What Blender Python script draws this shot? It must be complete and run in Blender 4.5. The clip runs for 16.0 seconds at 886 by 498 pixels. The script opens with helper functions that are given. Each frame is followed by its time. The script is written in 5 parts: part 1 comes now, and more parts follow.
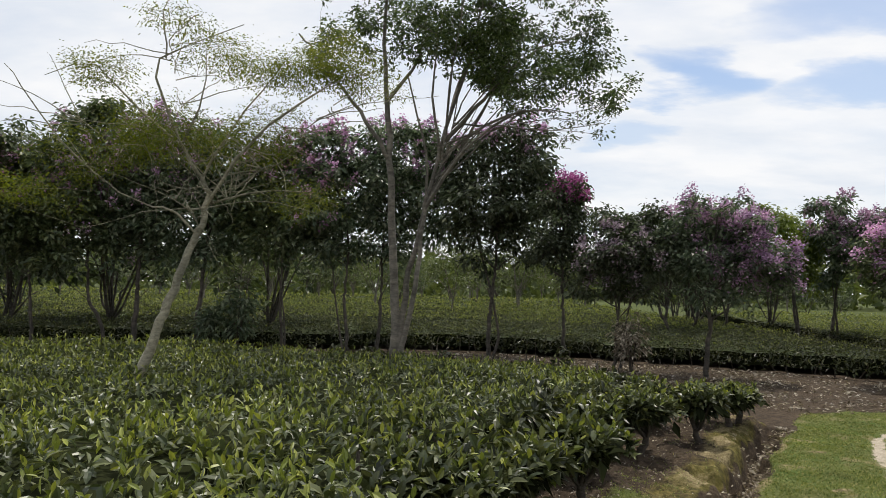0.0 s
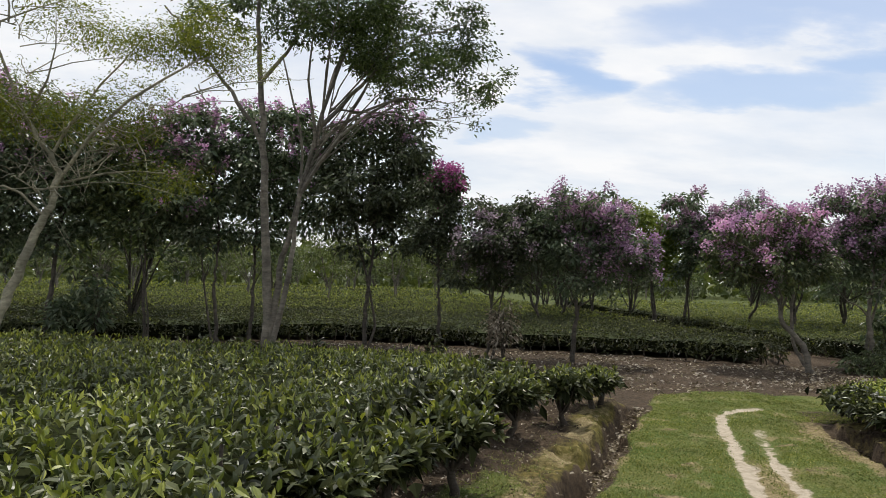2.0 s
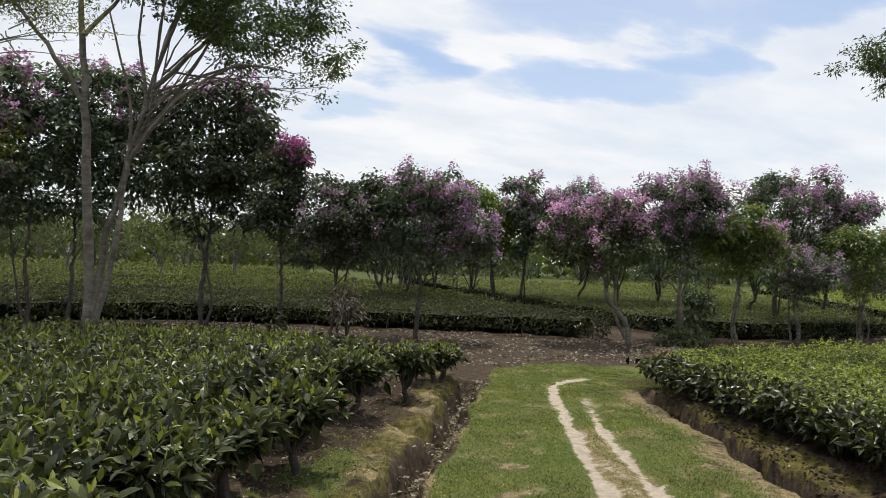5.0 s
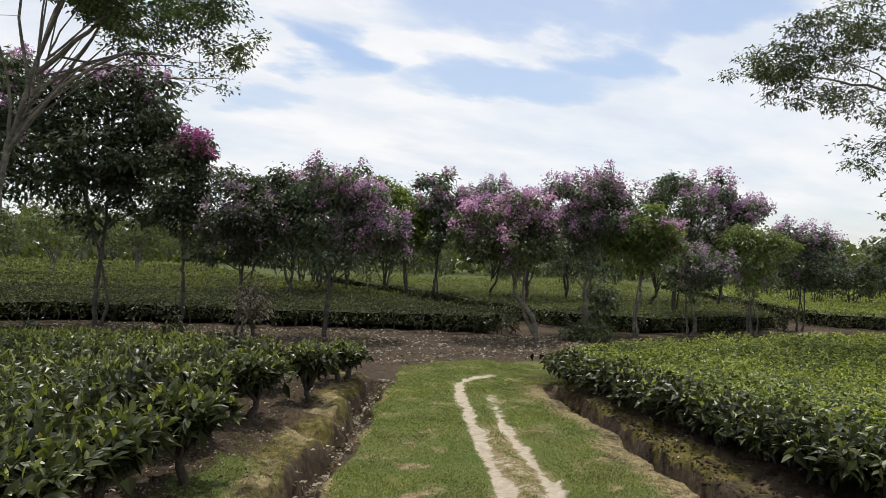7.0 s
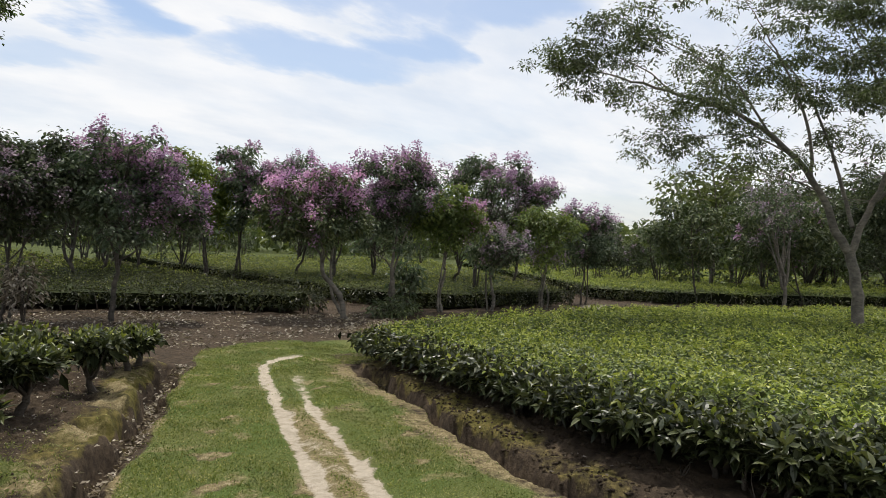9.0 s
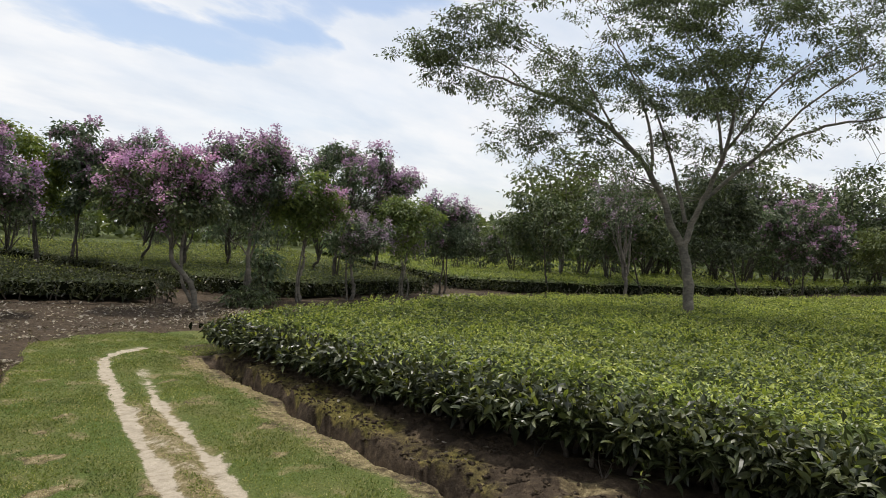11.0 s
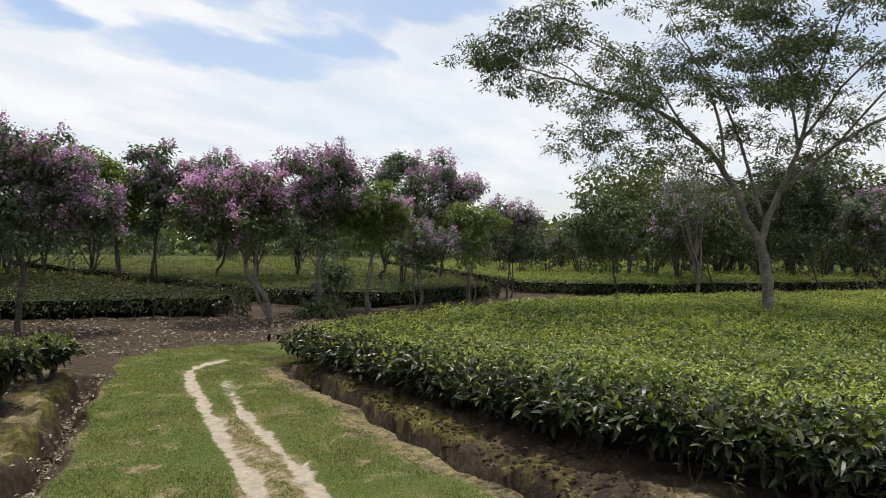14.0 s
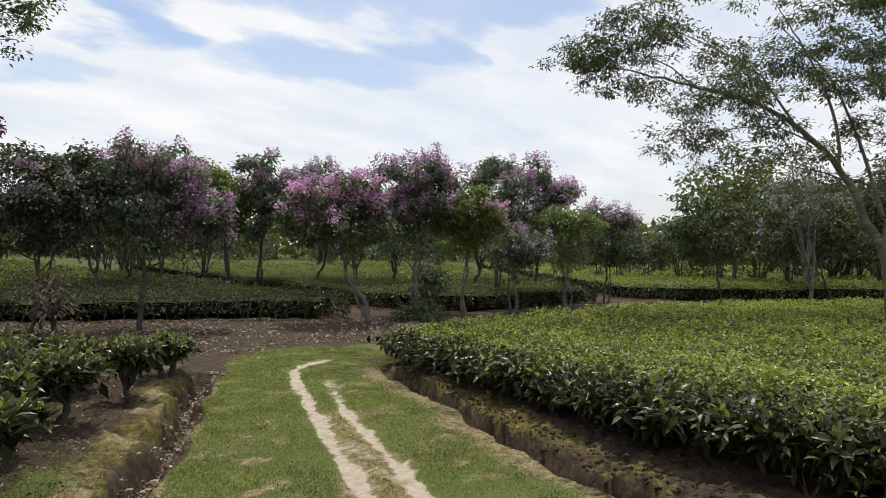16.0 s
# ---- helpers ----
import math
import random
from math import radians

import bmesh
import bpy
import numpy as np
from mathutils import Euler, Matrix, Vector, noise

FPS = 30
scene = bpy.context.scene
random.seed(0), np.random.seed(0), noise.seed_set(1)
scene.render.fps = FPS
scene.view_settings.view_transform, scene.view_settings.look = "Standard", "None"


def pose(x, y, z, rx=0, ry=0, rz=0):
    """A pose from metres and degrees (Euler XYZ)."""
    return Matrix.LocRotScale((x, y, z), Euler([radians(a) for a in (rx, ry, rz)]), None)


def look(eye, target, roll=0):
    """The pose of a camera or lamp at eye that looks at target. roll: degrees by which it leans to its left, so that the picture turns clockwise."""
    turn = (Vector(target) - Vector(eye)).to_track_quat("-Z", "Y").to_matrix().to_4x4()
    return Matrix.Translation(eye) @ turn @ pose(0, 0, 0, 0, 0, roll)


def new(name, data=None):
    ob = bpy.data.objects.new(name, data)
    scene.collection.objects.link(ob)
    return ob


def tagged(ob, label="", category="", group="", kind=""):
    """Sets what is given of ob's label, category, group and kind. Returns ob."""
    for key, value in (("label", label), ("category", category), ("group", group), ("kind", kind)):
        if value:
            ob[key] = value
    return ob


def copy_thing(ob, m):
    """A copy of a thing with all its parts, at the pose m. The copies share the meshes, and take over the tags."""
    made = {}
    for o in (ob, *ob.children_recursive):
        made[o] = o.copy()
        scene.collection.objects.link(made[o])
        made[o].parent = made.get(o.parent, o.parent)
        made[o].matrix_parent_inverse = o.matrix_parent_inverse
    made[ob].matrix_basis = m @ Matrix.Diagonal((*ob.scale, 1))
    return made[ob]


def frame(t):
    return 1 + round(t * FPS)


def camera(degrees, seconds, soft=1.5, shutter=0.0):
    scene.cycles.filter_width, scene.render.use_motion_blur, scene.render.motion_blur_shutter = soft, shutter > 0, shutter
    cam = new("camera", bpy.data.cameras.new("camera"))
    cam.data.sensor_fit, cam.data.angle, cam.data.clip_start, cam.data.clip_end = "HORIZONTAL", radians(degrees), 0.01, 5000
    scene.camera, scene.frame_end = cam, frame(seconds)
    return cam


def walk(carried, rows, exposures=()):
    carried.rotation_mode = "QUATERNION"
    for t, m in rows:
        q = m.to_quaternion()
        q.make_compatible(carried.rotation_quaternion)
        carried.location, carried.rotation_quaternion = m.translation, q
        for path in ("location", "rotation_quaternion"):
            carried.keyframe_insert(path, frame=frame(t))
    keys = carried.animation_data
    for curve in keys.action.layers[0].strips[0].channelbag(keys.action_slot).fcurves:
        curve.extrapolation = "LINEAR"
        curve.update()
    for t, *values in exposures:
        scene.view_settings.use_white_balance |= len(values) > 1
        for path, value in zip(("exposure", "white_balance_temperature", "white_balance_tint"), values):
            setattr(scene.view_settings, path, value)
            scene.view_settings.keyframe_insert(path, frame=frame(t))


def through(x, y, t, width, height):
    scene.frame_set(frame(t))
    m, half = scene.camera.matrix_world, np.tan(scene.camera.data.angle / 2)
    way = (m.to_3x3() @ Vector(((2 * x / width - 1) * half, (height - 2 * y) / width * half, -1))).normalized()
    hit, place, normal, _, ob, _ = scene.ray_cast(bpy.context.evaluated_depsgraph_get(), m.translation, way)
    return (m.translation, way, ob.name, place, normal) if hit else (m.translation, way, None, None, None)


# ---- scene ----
cam = camera(64.79, 16.0, soft=0.6)
# seconds, x, y, z, pitch above level, lean to the right, yaw
PATH = [
    (0.0, -0.035, -0.008, 1.621, 3.22, -1.44, -0.27),
    (0.5, -0.026, 0.017, 1.615, 2.85, -1.26, -4.04),
    (1.0, -0.015, 0.038, 1.614, 2.83, -1.32, -6.63),
    (1.5, -0.009, 0.033, 1.615, 2.82, -1.53, -8.16),
    (2.0, -0.002, 0.037, 1.608, 2.62, -1.56, -10.25),
    (2.5, -0.003, 0.046, 1.609, 2.44, -1.50, -12.84),
    (3.0, 0.001, 0.053, 1.605, 2.56, -1.45, -15.04),
    (3.5, -0.004, 0.055, 1.598, 2.54, -1.62, -16.88),
    (4.0, -0.008, 0.082, 1.588, 2.15, -1.47, -18.98),
    (4.5, -0.005, 0.102, 1.579, 1.31, -1.62, -21.70),
    (4.7, -0.005, 0.102, 1.579, 1.28, -1.85, -22.34),
    (6.8, 0.143, 0.112, 1.607, 1.22, -1.74, -28.14),
    (7.0, 0.143, 0.112, 1.607, 1.20, -2.03, -29.85),
    (7.5, 0.171, 0.123, 1.601, 0.55, -2.12, -35.84),
    (8.0, 0.173, 0.154, 1.602, 0.01, -1.99, -40.26),
    (8.5, 0.173, 0.174, 1.604, 0.34, -2.18, -42.99),
    (9.0, 0.187, 0.194, 1.604, 0.01, -2.24, -45.59),
    (9.5, 0.206, 0.210, 1.601, -0.32, -2.35, -49.17),
    (10.0, 0.235, 0.216, 1.585, -0.53, -2.68, -52.36),
    (10.2, 0.235, 0.216, 1.585, -0.43, -2.87, -53.43),
    (12.3, 0.175, 0.315, 1.595, -0.53, -2.44, -60.04),
    (12.5, 0.175, 0.315, 1.595, -0.46, -2.15, -59.87),
    (13.0, 0.179, 0.308, 1.589, -0.29, -1.64, -58.23),
    (13.5, 0.177, 0.313, 1.591, -0.23, -1.00, -54.19),
    (14.0, 0.161, 0.314, 1.588, -0.05, -0.86, -51.92),
    (14.5, 0.149, 0.317, 1.590, 0.28, -0.61, -50.47),
    (15.0, 0.147, 0.319, 1.581, 0.44, -0.76, -48.55),
    (15.5, 0.135, 0.323, 1.581, 0.32, -0.80, -46.26),
    (16.0, 0.110, 0.310, 1.578, 0.21, -0.75, -44.23),
]
walk(cam, [(t, pose(x, y, z, 90 + p, l, w)) for t, x, y, z, p, l, w in PATH])

# ---- world, sun ----
SUN_AZ, SUN_EL = radians(36), radians(72)   # azimuth from +y towards +x


def link(nt, a, b):
    nt.links.new(a, b)


def make_world():
    w = bpy.data.worlds.new("sky")
    scene.world = w
    w.use_nodes = True
    nt = w.node_tree
    nt.nodes.clear()
    N = nt.nodes.new
    out, bg, sky = N("ShaderNodeOutputWorld"), N("ShaderNodeBackground"), N("ShaderNodeTexSky")
    sky.sky_type, sky.sun_disc = "NISHITA", False
    sky.sun_elevation, sky.sun_rotation = SUN_EL, SUN_AZ
    sky.air_density, sky.dust_density = 1.0, 2.0
    tc, sep = N("ShaderNodeTexCoord"), N("ShaderNodeSeparateXYZ")
    link(nt, tc.outputs["Generated"], sep.inputs[0])
    # clouds as a flat layer overhead: direction divided by its height
    hz = N("ShaderNodeMath")
    hz.operation = "ADD"
    hz.inputs[1].default_value = 0.20
    link(nt, sep.outputs[2], hz.inputs[0])
    mx = N("ShaderNodeMath")
    mx.operation = "MAXIMUM"
    mx.inputs[1].default_value = 0.06
    link(nt, hz.outputs[0], mx.inputs[0])
    dv = N("ShaderNodeVectorMath")
    dv.operation = "DIVIDE"
    cmb = N("ShaderNodeCombineXYZ")
    for i in range(3):
        link(nt, mx.outputs[0], cmb.inputs[i])
    link(nt, tc.outputs["Generated"], dv.inputs[0])
    link(nt, cmb.outputs[0], dv.inputs[1])
    big, fine, wisp = N("ShaderNodeTexNoise"), N("ShaderNodeTexNoise"), N("ShaderNodeTexNoise")
    for n, s, d in ((big, 0.9, 6.0), (fine, 2.2, 6.0), (wisp, 2.6, 5.0)):
        n.inputs["Scale"].default_value, n.inputs["Detail"].default_value, n.inputs["Roughness"].default_value = s, d, 0.55
    mp = N("ShaderNodeMapping")
    mp.inputs["Rotation"].default_value = (0, 0, radians(40))
    mp.inputs["Scale"].default_value = (1.0, 1.7, 0.0)
    link(nt, dv.outputs[0], mp.inputs[0])
    for n in (big, fine, wisp):
        link(nt, mp.outputs[0], n.inputs["Vector"])
    rf = N("ShaderNodeValToRGB")
    rf.color_ramp.elements[0].position, rf.color_ramp.elements[1].position = 0.32, 0.62
    rf.color_ramp.elements[0].color, rf.color_ramp.elements[1].color = (5.3, 5.6, 6.05, 1), (6.5, 6.5, 6.55, 1)
    link(nt, fine.outputs["Fac"], rf.inputs[0])

    def math_node(op, a, b):
        m = N("ShaderNodeMath")
        m.operation = op
        for k, v in enumerate((a, b)):
            if isinstance(v, (int, float)):
                m.inputs[k].default_value = v
            else:
                link(nt, v, m.inputs[k])
        return m.outputs[0]

    # thin places in the cloud where blue shows: centre and the two half-widths, on the cloud layer
    wig = N("ShaderNodeVectorMath")
    wig.operation = "MULTIPLY_ADD"
    link(nt, wisp.outputs["Color"], wig.inputs[0])
    wig.inputs[1].default_value = (0.55, 0.55, 0)
    cen = N("ShaderNodeVectorMath")
    cen.operation = "SUBTRACT"
    link(nt, dv.outputs[0], cen.inputs[0])
    cen.inputs[1].default_value = (0.275, 0.275, 0)
    link(nt, cen.outputs[0], wig.inputs[2])
    thin = None
    for cx, cy, ax, ay, bx, by, amt in ((0.69, 1.87, 0.10, -0.06, -0.05, -0.15, 1.0), (1.2, 1.75, 0.25, -0.2, -0.06, -0.09, 0.85), (1.36, 1.46, 0.10, -0.09, -0.09, -0.10, 0.9),
                                        (0.57, 2.25, 0.12, -0.06, -0.03, -0.08, 0.6), (1.06, 1.34, 0.26, -0.2, -0.06, -0.09, 0.8), (1.36, 1.12, 0.14, -0.10, -0.11, -0.1, 0.85), (1.93, 1.96, 0.2, -0.2, -0.08, -0.08, 0.35),
                                        (3.2, 2.1, 0.3, -0.7, -0.3, -0.2, 0.4), (0.2, 1.1, 0.3, -0.1, 0.05, 0.15, 0.5), (2.2, 0.4, 0.2, -0.4, 0.25, 0.1, 0.6), (-1.2, -0.6, 0.4, 0.1, -0.1, 0.3, 0.7), (0.4, -1.3, 0.5, -0.2, 0.1, 0.3, 0.7)):
        off = N("ShaderNodeVectorMath")
        off.operation = "SUBTRACT"
        link(nt, wig.outputs[0], off.inputs[0])
        off.inputs[1].default_value = (cx, cy, 0)
        sq = []
        for qx, qy in ((ax, ay), (bx, by)):
            dt = N("ShaderNodeVectorMath")
            dt.operation = "DOT_PRODUCT"
            link(nt, off.outputs[0], dt.inputs[0])
            w = qx * qx + qy * qy
            dt.inputs[1].default_value = (qx / w, qy / w, 0)
            sq.append(math_node("MULTIPLY", dt.outputs["Value"], dt.outputs["Value"]))
        r = N("ShaderNodeMapRange")
        r.interpolation_type = "SMOOTHSTEP"
        r.inputs["From Min"].default_value, r.inputs["From Max"].default_value = 0.15, 2.6
        r.inputs["To Min"].default_value, r.inputs["To Max"].default_value = amt, 0.0
        link(nt, math_node("ADD", sq[0], sq[1]), r.inputs[0])
        thin = r.outputs[0] if thin is None else math_node("MAXIMUM", thin, r.outputs[0])
    veil = N("ShaderNodeMapRange")
    veil.inputs["From Min"].default_value, veil.inputs["From Max"].default_value = 0.38, 0.60
    veil.inputs["To Min"].default_value, veil.inputs["To Max"].default_value = 0.30, 0.0
    link(nt, big.outputs["Fac"], veil.inputs[0])
    cov = N("ShaderNodeMath")
    cov.operation, cov.use_clamp = "SUBTRACT", True
    cov.inputs[0].default_value = 1.0
    link(nt, math_node("MULTIPLY", math_node("MAXIMUM", thin, veil.outputs[0]), 1.0), cov.inputs[1])
    mix = N("ShaderNodeMixRGB")
    cl = N("ShaderNodeMath")
    cl.operation = "MULTIPLY"
    cl.inputs[1].default_value = 0.97
    link(nt, cov.outputs[0], cl.inputs[0])
    link(nt, cl.outputs[0], mix.inputs[0])
    link(nt, sky.outputs[0], mix.inputs[1])
    link(nt, rf.outputs[0], mix.inputs[2])
    link(nt, mix.outputs[0], bg.inputs[0])
    bg.inputs[1].default_value = 0.15
    link(nt, bg.outputs[0], out.inputs[0])


make_world()
sun = new("sun", bpy.data.lights.new("sun", "SUN"))
sun.data.energy, sun.data.angle, sun.data.color = 3.0, radians(0.6), (1.0, 0.95, 0.86)
sun_way = Vector((math.sin(SUN_AZ) * math.cos(SUN_EL), math.cos(SUN_AZ) * math.cos(SUN_EL), math.sin(SUN_EL)))
sun.matrix_world = look(sun_way * 60, (0, 0, 0))
scene.view_settings.exposure = 0.0

# ---- materials ----


def material(name):
    m = bpy.data.materials.new(name)
    m.use_nodes = True
    nt = m.node_tree
    nt.nodes.clear()
    out, b = nt.nodes.new("ShaderNodeOutputMaterial"), nt.nodes.new("ShaderNodeBsdfPrincipled")
    link(nt, b.outputs[0], out.inputs[0])
    return m, nt, b, out


def ramp(nt, fac, stops):
    r = nt.nodes.new("ShaderNodeValToRGB")
    e = r.color_ramp.elements
    while len(e) < len(stops):
        e.new(0.5)
    for i, (p, c) in enumerate(stops):
        e[i].position, e[i].color = p, (*c, 1)
    link(nt, fac, r.inputs[0])
    return r.outputs[0]


def noise_of(nt, scale, detail=4, rough=0.6, coord="Object"):
    tc, n = nt.nodes.new("ShaderNodeTexCoord"), nt.nodes.new("ShaderNodeTexNoise")
    n.inputs["Scale"].default_value, n.inputs["Detail"].default_value, n.inputs["Roughness"].default_value = scale, detail, rough
    link(nt, tc.outputs[coord], n.inputs["Vector"])
    return n.outputs["Fac"]


def mixed(nt, fac, a, b, kind="MIX"):
    m = nt.nodes.new("ShaderNodeMixRGB")
    m.blend_type = kind
    for i, v in enumerate((fac, a, b)):
        if isinstance(v, (int, float)):
            m.inputs[i].default_value = v
        elif isinstance(v, tuple):
            m.inputs[i].default_value = (*v, 1)
        else:
            link(nt, v, m.inputs[i])
    return m.outputs[0]


def bumped(nt, b, height, strength=0.5, distance=0.02):
    n = nt.nodes.new("ShaderNodeBump")
    n.inputs["Strength"].default_value, n.inputs["Distance"].default_value = strength, distance
    link(nt, height, n.inputs["Height"])
    link(nt, n.outputs[0], b.inputs["Normal"])


def leaf_material(name, stops, rough=0.45, through=0.25, patch=0.6, glow=(1.35, 1.35, 0.7), gloss=0.45):
    """Leaves that differ one by one, with slow drifts of tone, and let some light through."""
    m, nt, b, out = material(name)
    g = nt.nodes.new("ShaderNodeNewGeometry")
    col = ramp(nt, g.outputs["Random Per Island"], stops)
    tone = ramp(nt, noise_of(nt, patch, 3), [(0.35, (0.72, 0.72, 0.72)), (0.65, (1.2, 1.18, 1.05))])
    col = mixed(nt, 1.0, col, tone, "MULTIPLY")
    link(nt, col, b.inputs["Base Color"])
    b.inputs["Roughness"].default_value = rough
    b.inputs["Specular IOR Level"].default_value = gloss
    t, mx = nt.nodes.new("ShaderNodeBsdfTranslucent"), nt.nodes.new("ShaderNodeMixShader")
    link(nt, mixed(nt, 1.0, col, glow, "MULTIPLY"), t.inputs[0])
    mx.inputs[0].default_value = through
    link(nt, b.outputs[0], mx.inputs[1])
    link(nt, t.outputs[0], mx.inputs[2])
    link(nt, mx.outputs[0], out.inputs[0])
    return m


def bark_material(name, a, b_, scale=9.0):
    m, nt, b, out = material(name)
    tc, mp, n = nt.nodes.new("ShaderNodeTexCoord"), nt.nodes.new("ShaderNodeMapping"), nt.nodes.new("ShaderNodeTexNoise")
    mp.inputs["Scale"].default_value = (1, 1, 2.2)
    link(nt, tc.outputs["Object"], mp.inputs[0])
    link(nt, mp.outputs[0], n.inputs["Vector"])
    n.inputs["Scale"].default_value, n.inputs["Detail"].default_value, n.inputs["Roughness"].default_value = scale, 6, 0.65
    blot = ramp(nt, noise_of(nt, 3.0, 3), [(0.4, (0.75, 0.75, 0.72)), (0.6, (1.25, 1.22, 1.15))])
    col = ramp(nt, n.outputs["Fac"], [(0.3, a), (0.7, b_)])
    link(nt, mixed(nt, 1.0, col, blot, "MULTIPLY"), b.inputs["Base Color"])
    b.inputs["Roughness"].default_value = 0.9
    bumped(nt, b, n.outputs["Fac"], 0.6, 0.03)
    return m


def earth_material():
    """Soil, turf, bare sandy wear and moss, mixed where the sheet's marks of wear and painted sun say so."""
    m, nt, b, out = material("earth")

    def mark(name):
        a = nt.nodes.new("ShaderNodeAttribute")
        a.attribute_name = name
        return a.outputs["Fac"]

    n1, n2, n3 = noise_of(nt, 1.3, 5), noise_of(nt, 14, 6, 0.7), noise_of(nt, 70, 4, 0.7)
    soil = ramp(nt, n2, [(0.3, (0.030, 0.022, 0.015)), (0.55, (0.085, 0.064, 0.044)), (0.75, (0.17, 0.132, 0.092))])
    soil = mixed(nt, 1.0, soil, ramp(nt, n1, [(0.35, (0.75, 0.72, 0.7)), (0.65, (1.2, 1.15, 1.1))]), "MULTIPLY")
    turf = ramp(nt, n3, [(0.3, (0.066, 0.088, 0.023)), (0.7, (0.178, 0.205, 0.066))])
    turf = mixed(nt, 1.0, turf, ramp(nt, n1, [(0.35, (0.8, 0.95, 0.7)), (0.65, (1.2, 1.05, 1.1))]), "MULTIPLY")
    moss = ramp(nt, n2, [(0.3, (0.060, 0.052, 0.014)), (0.5, (0.13, 0.112, 0.030)), (0.75, (0.27, 0.205, 0.075))])
    sand_and_sun = ramp(nt, n2, [(0.25, (0.32, 0.262, 0.195)), (0.5, (0.52, 0.445, 0.345)), (0.75, (0.66, 0.58, 0.465))])
    far = ramp(nt, noise_of(nt, 0.15, 6, 0.7), [(0.3, (0.040, 0.053, 0.014)), (0.7, (0.09, 0.108, 0.028))])

    def step(fac, noise_out, lo=0.35, hi=0.65, amount=0.75):
        a = nt.nodes.new("ShaderNodeMath")
        a.operation = "MULTIPLY_ADD"
        a.inputs[1].default_value = amount
        link(nt, noise_out, a.inputs[0])
        s = nt.nodes.new("ShaderNodeMath")
        s.operation = "SUBTRACT"
        link(nt, fac, s.inputs[0])
        s.inputs[1].default_value = amount * 0.5
        link(nt, s.outputs[0], a.inputs[2])
        r = nt.nodes.new("ShaderNodeMapRange")
        r.inputs["From Min"].default_value, r.inputs["From Max"].default_value = lo, hi
        link(nt, a.outputs[0], r.inputs[0])
        return r.outputs[0]

    col = mixed(nt, step(mark("moss"), n2), soil, moss)
    col = mixed(nt, step(mark("turf"), n2, 0.3, 0.6), col, turf)
    col = mixed(nt, step(mark("dry"), n2, 0.3, 0.7, 0.9), col, ramp(nt, mixed(nt, 0.5, n2, n3), [(0.36, (0.12, 0.088, 0.042)), (0.5, (0.25, 0.20, 0.10)), (0.62, (0.44, 0.36, 0.21))]))
    col = mixed(nt, step(mark("sand_and_sun"), mixed(nt, 0.45, n2, n3), 0.36, 0.66, 1.7), col, sand_and_sun)
    col = mixed(nt, mark("field"), col, far)
    link(nt, col, b.inputs["Base Color"])
    b.inputs["Roughness"].default_value = 0.95
    b.inputs["Specular IOR Level"].default_value = 0.2
    bumped(nt, b, mixed(nt, 0.5, n2, n3), 0.9, 0.05)
    return m


EARTH = earth_material()
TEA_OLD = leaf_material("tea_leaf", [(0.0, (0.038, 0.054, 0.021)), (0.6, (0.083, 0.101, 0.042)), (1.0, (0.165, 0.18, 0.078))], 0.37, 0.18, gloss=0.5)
TEA_NEW = leaf_material("tea_shoot", [(0.0, (0.165, 0.215, 0.042)), (0.6, (0.29, 0.345, 0.072)), (1.0, (0.44, 0.46, 0.13))], 0.42, 0.3)
# lighter copy of tea_leaf; the full sun is put into its colour
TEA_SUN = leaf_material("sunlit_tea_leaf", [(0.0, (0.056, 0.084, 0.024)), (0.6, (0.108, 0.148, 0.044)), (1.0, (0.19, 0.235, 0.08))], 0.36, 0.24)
TEA_MID = leaf_material("tea_flush", [(0.0, (0.10, 0.13, 0.026)), (0.6, (0.18, 0.215, 0.04)), (1.0, (0.34, 0.36, 0.08))], 0.4, 0.25)
# near-black: the shade inside the tea is put into this colour
TEA_INNER_SHADE = leaf_material("tea_inner_shade", [(0.0, (0.010, 0.013, 0.006)), (1.0, (0.022, 0.026, 0.011))], 1.0, 0.0, gloss=0.05)
# dim leaf green for the sheet below, with shade among lower leaves painted in
TEA_UNDER = leaf_material("shaded_under_leaves", [(0.0, (0.022, 0.031, 0.009)), (1.0, (0.075, 0.095, 0.026))], 0.8, 0.0, gloss=0.1)


def tea_table_material():
    """The level top of plucked tea: small leaves seen close together."""
    m, nt, b, out = material("tea_table")
    n1, n2, n3 = noise_of(nt, 26, 3, 0.7), noise_of(nt, 70, 2, 0.6), noise_of(nt, 0.7, 3)
    col = ramp(nt, mixed(nt, 0.45, n1, n2), [(0.38, (0.010, 0.014, 0.004)), (0.50, (0.075, 0.10, 0.020)), (0.64, (0.21, 0.255, 0.05))])
    col = mixed(nt, 1.0, col, ramp(nt, n3, [(0.35, (0.75, 0.78, 0.7)), (0.65, (1.2, 1.15, 1.0))]), "MULTIPLY")
    link(nt, col, b.inputs["Base Color"])
    b.inputs["Roughness"].default_value = 0.6
    b.inputs["Specular IOR Level"].default_value = 0.25
    bumped(nt, b, mixed(nt, 0.5, n1, n2), 1.0, 0.05)
    return m


TEA_TABLE = tea_table_material()
BARK_TEA = bark_material("tea_bark", (0.032, 0.025, 0.019), (0.10, 0.082, 0.066), 20)
BARK_PALE = bark_material("pale_bark", (0.075, 0.066, 0.054), (0.22, 0.20, 0.17))
BARK_LICHEN = bark_material("lichen_bark", (0.14, 0.13, 0.09), (0.36, 0.34, 0.26), 14)
BARK_DARK = bark_material("grey_bark", (0.035, 0.030, 0.025), (0.105, 0.092, 0.078))
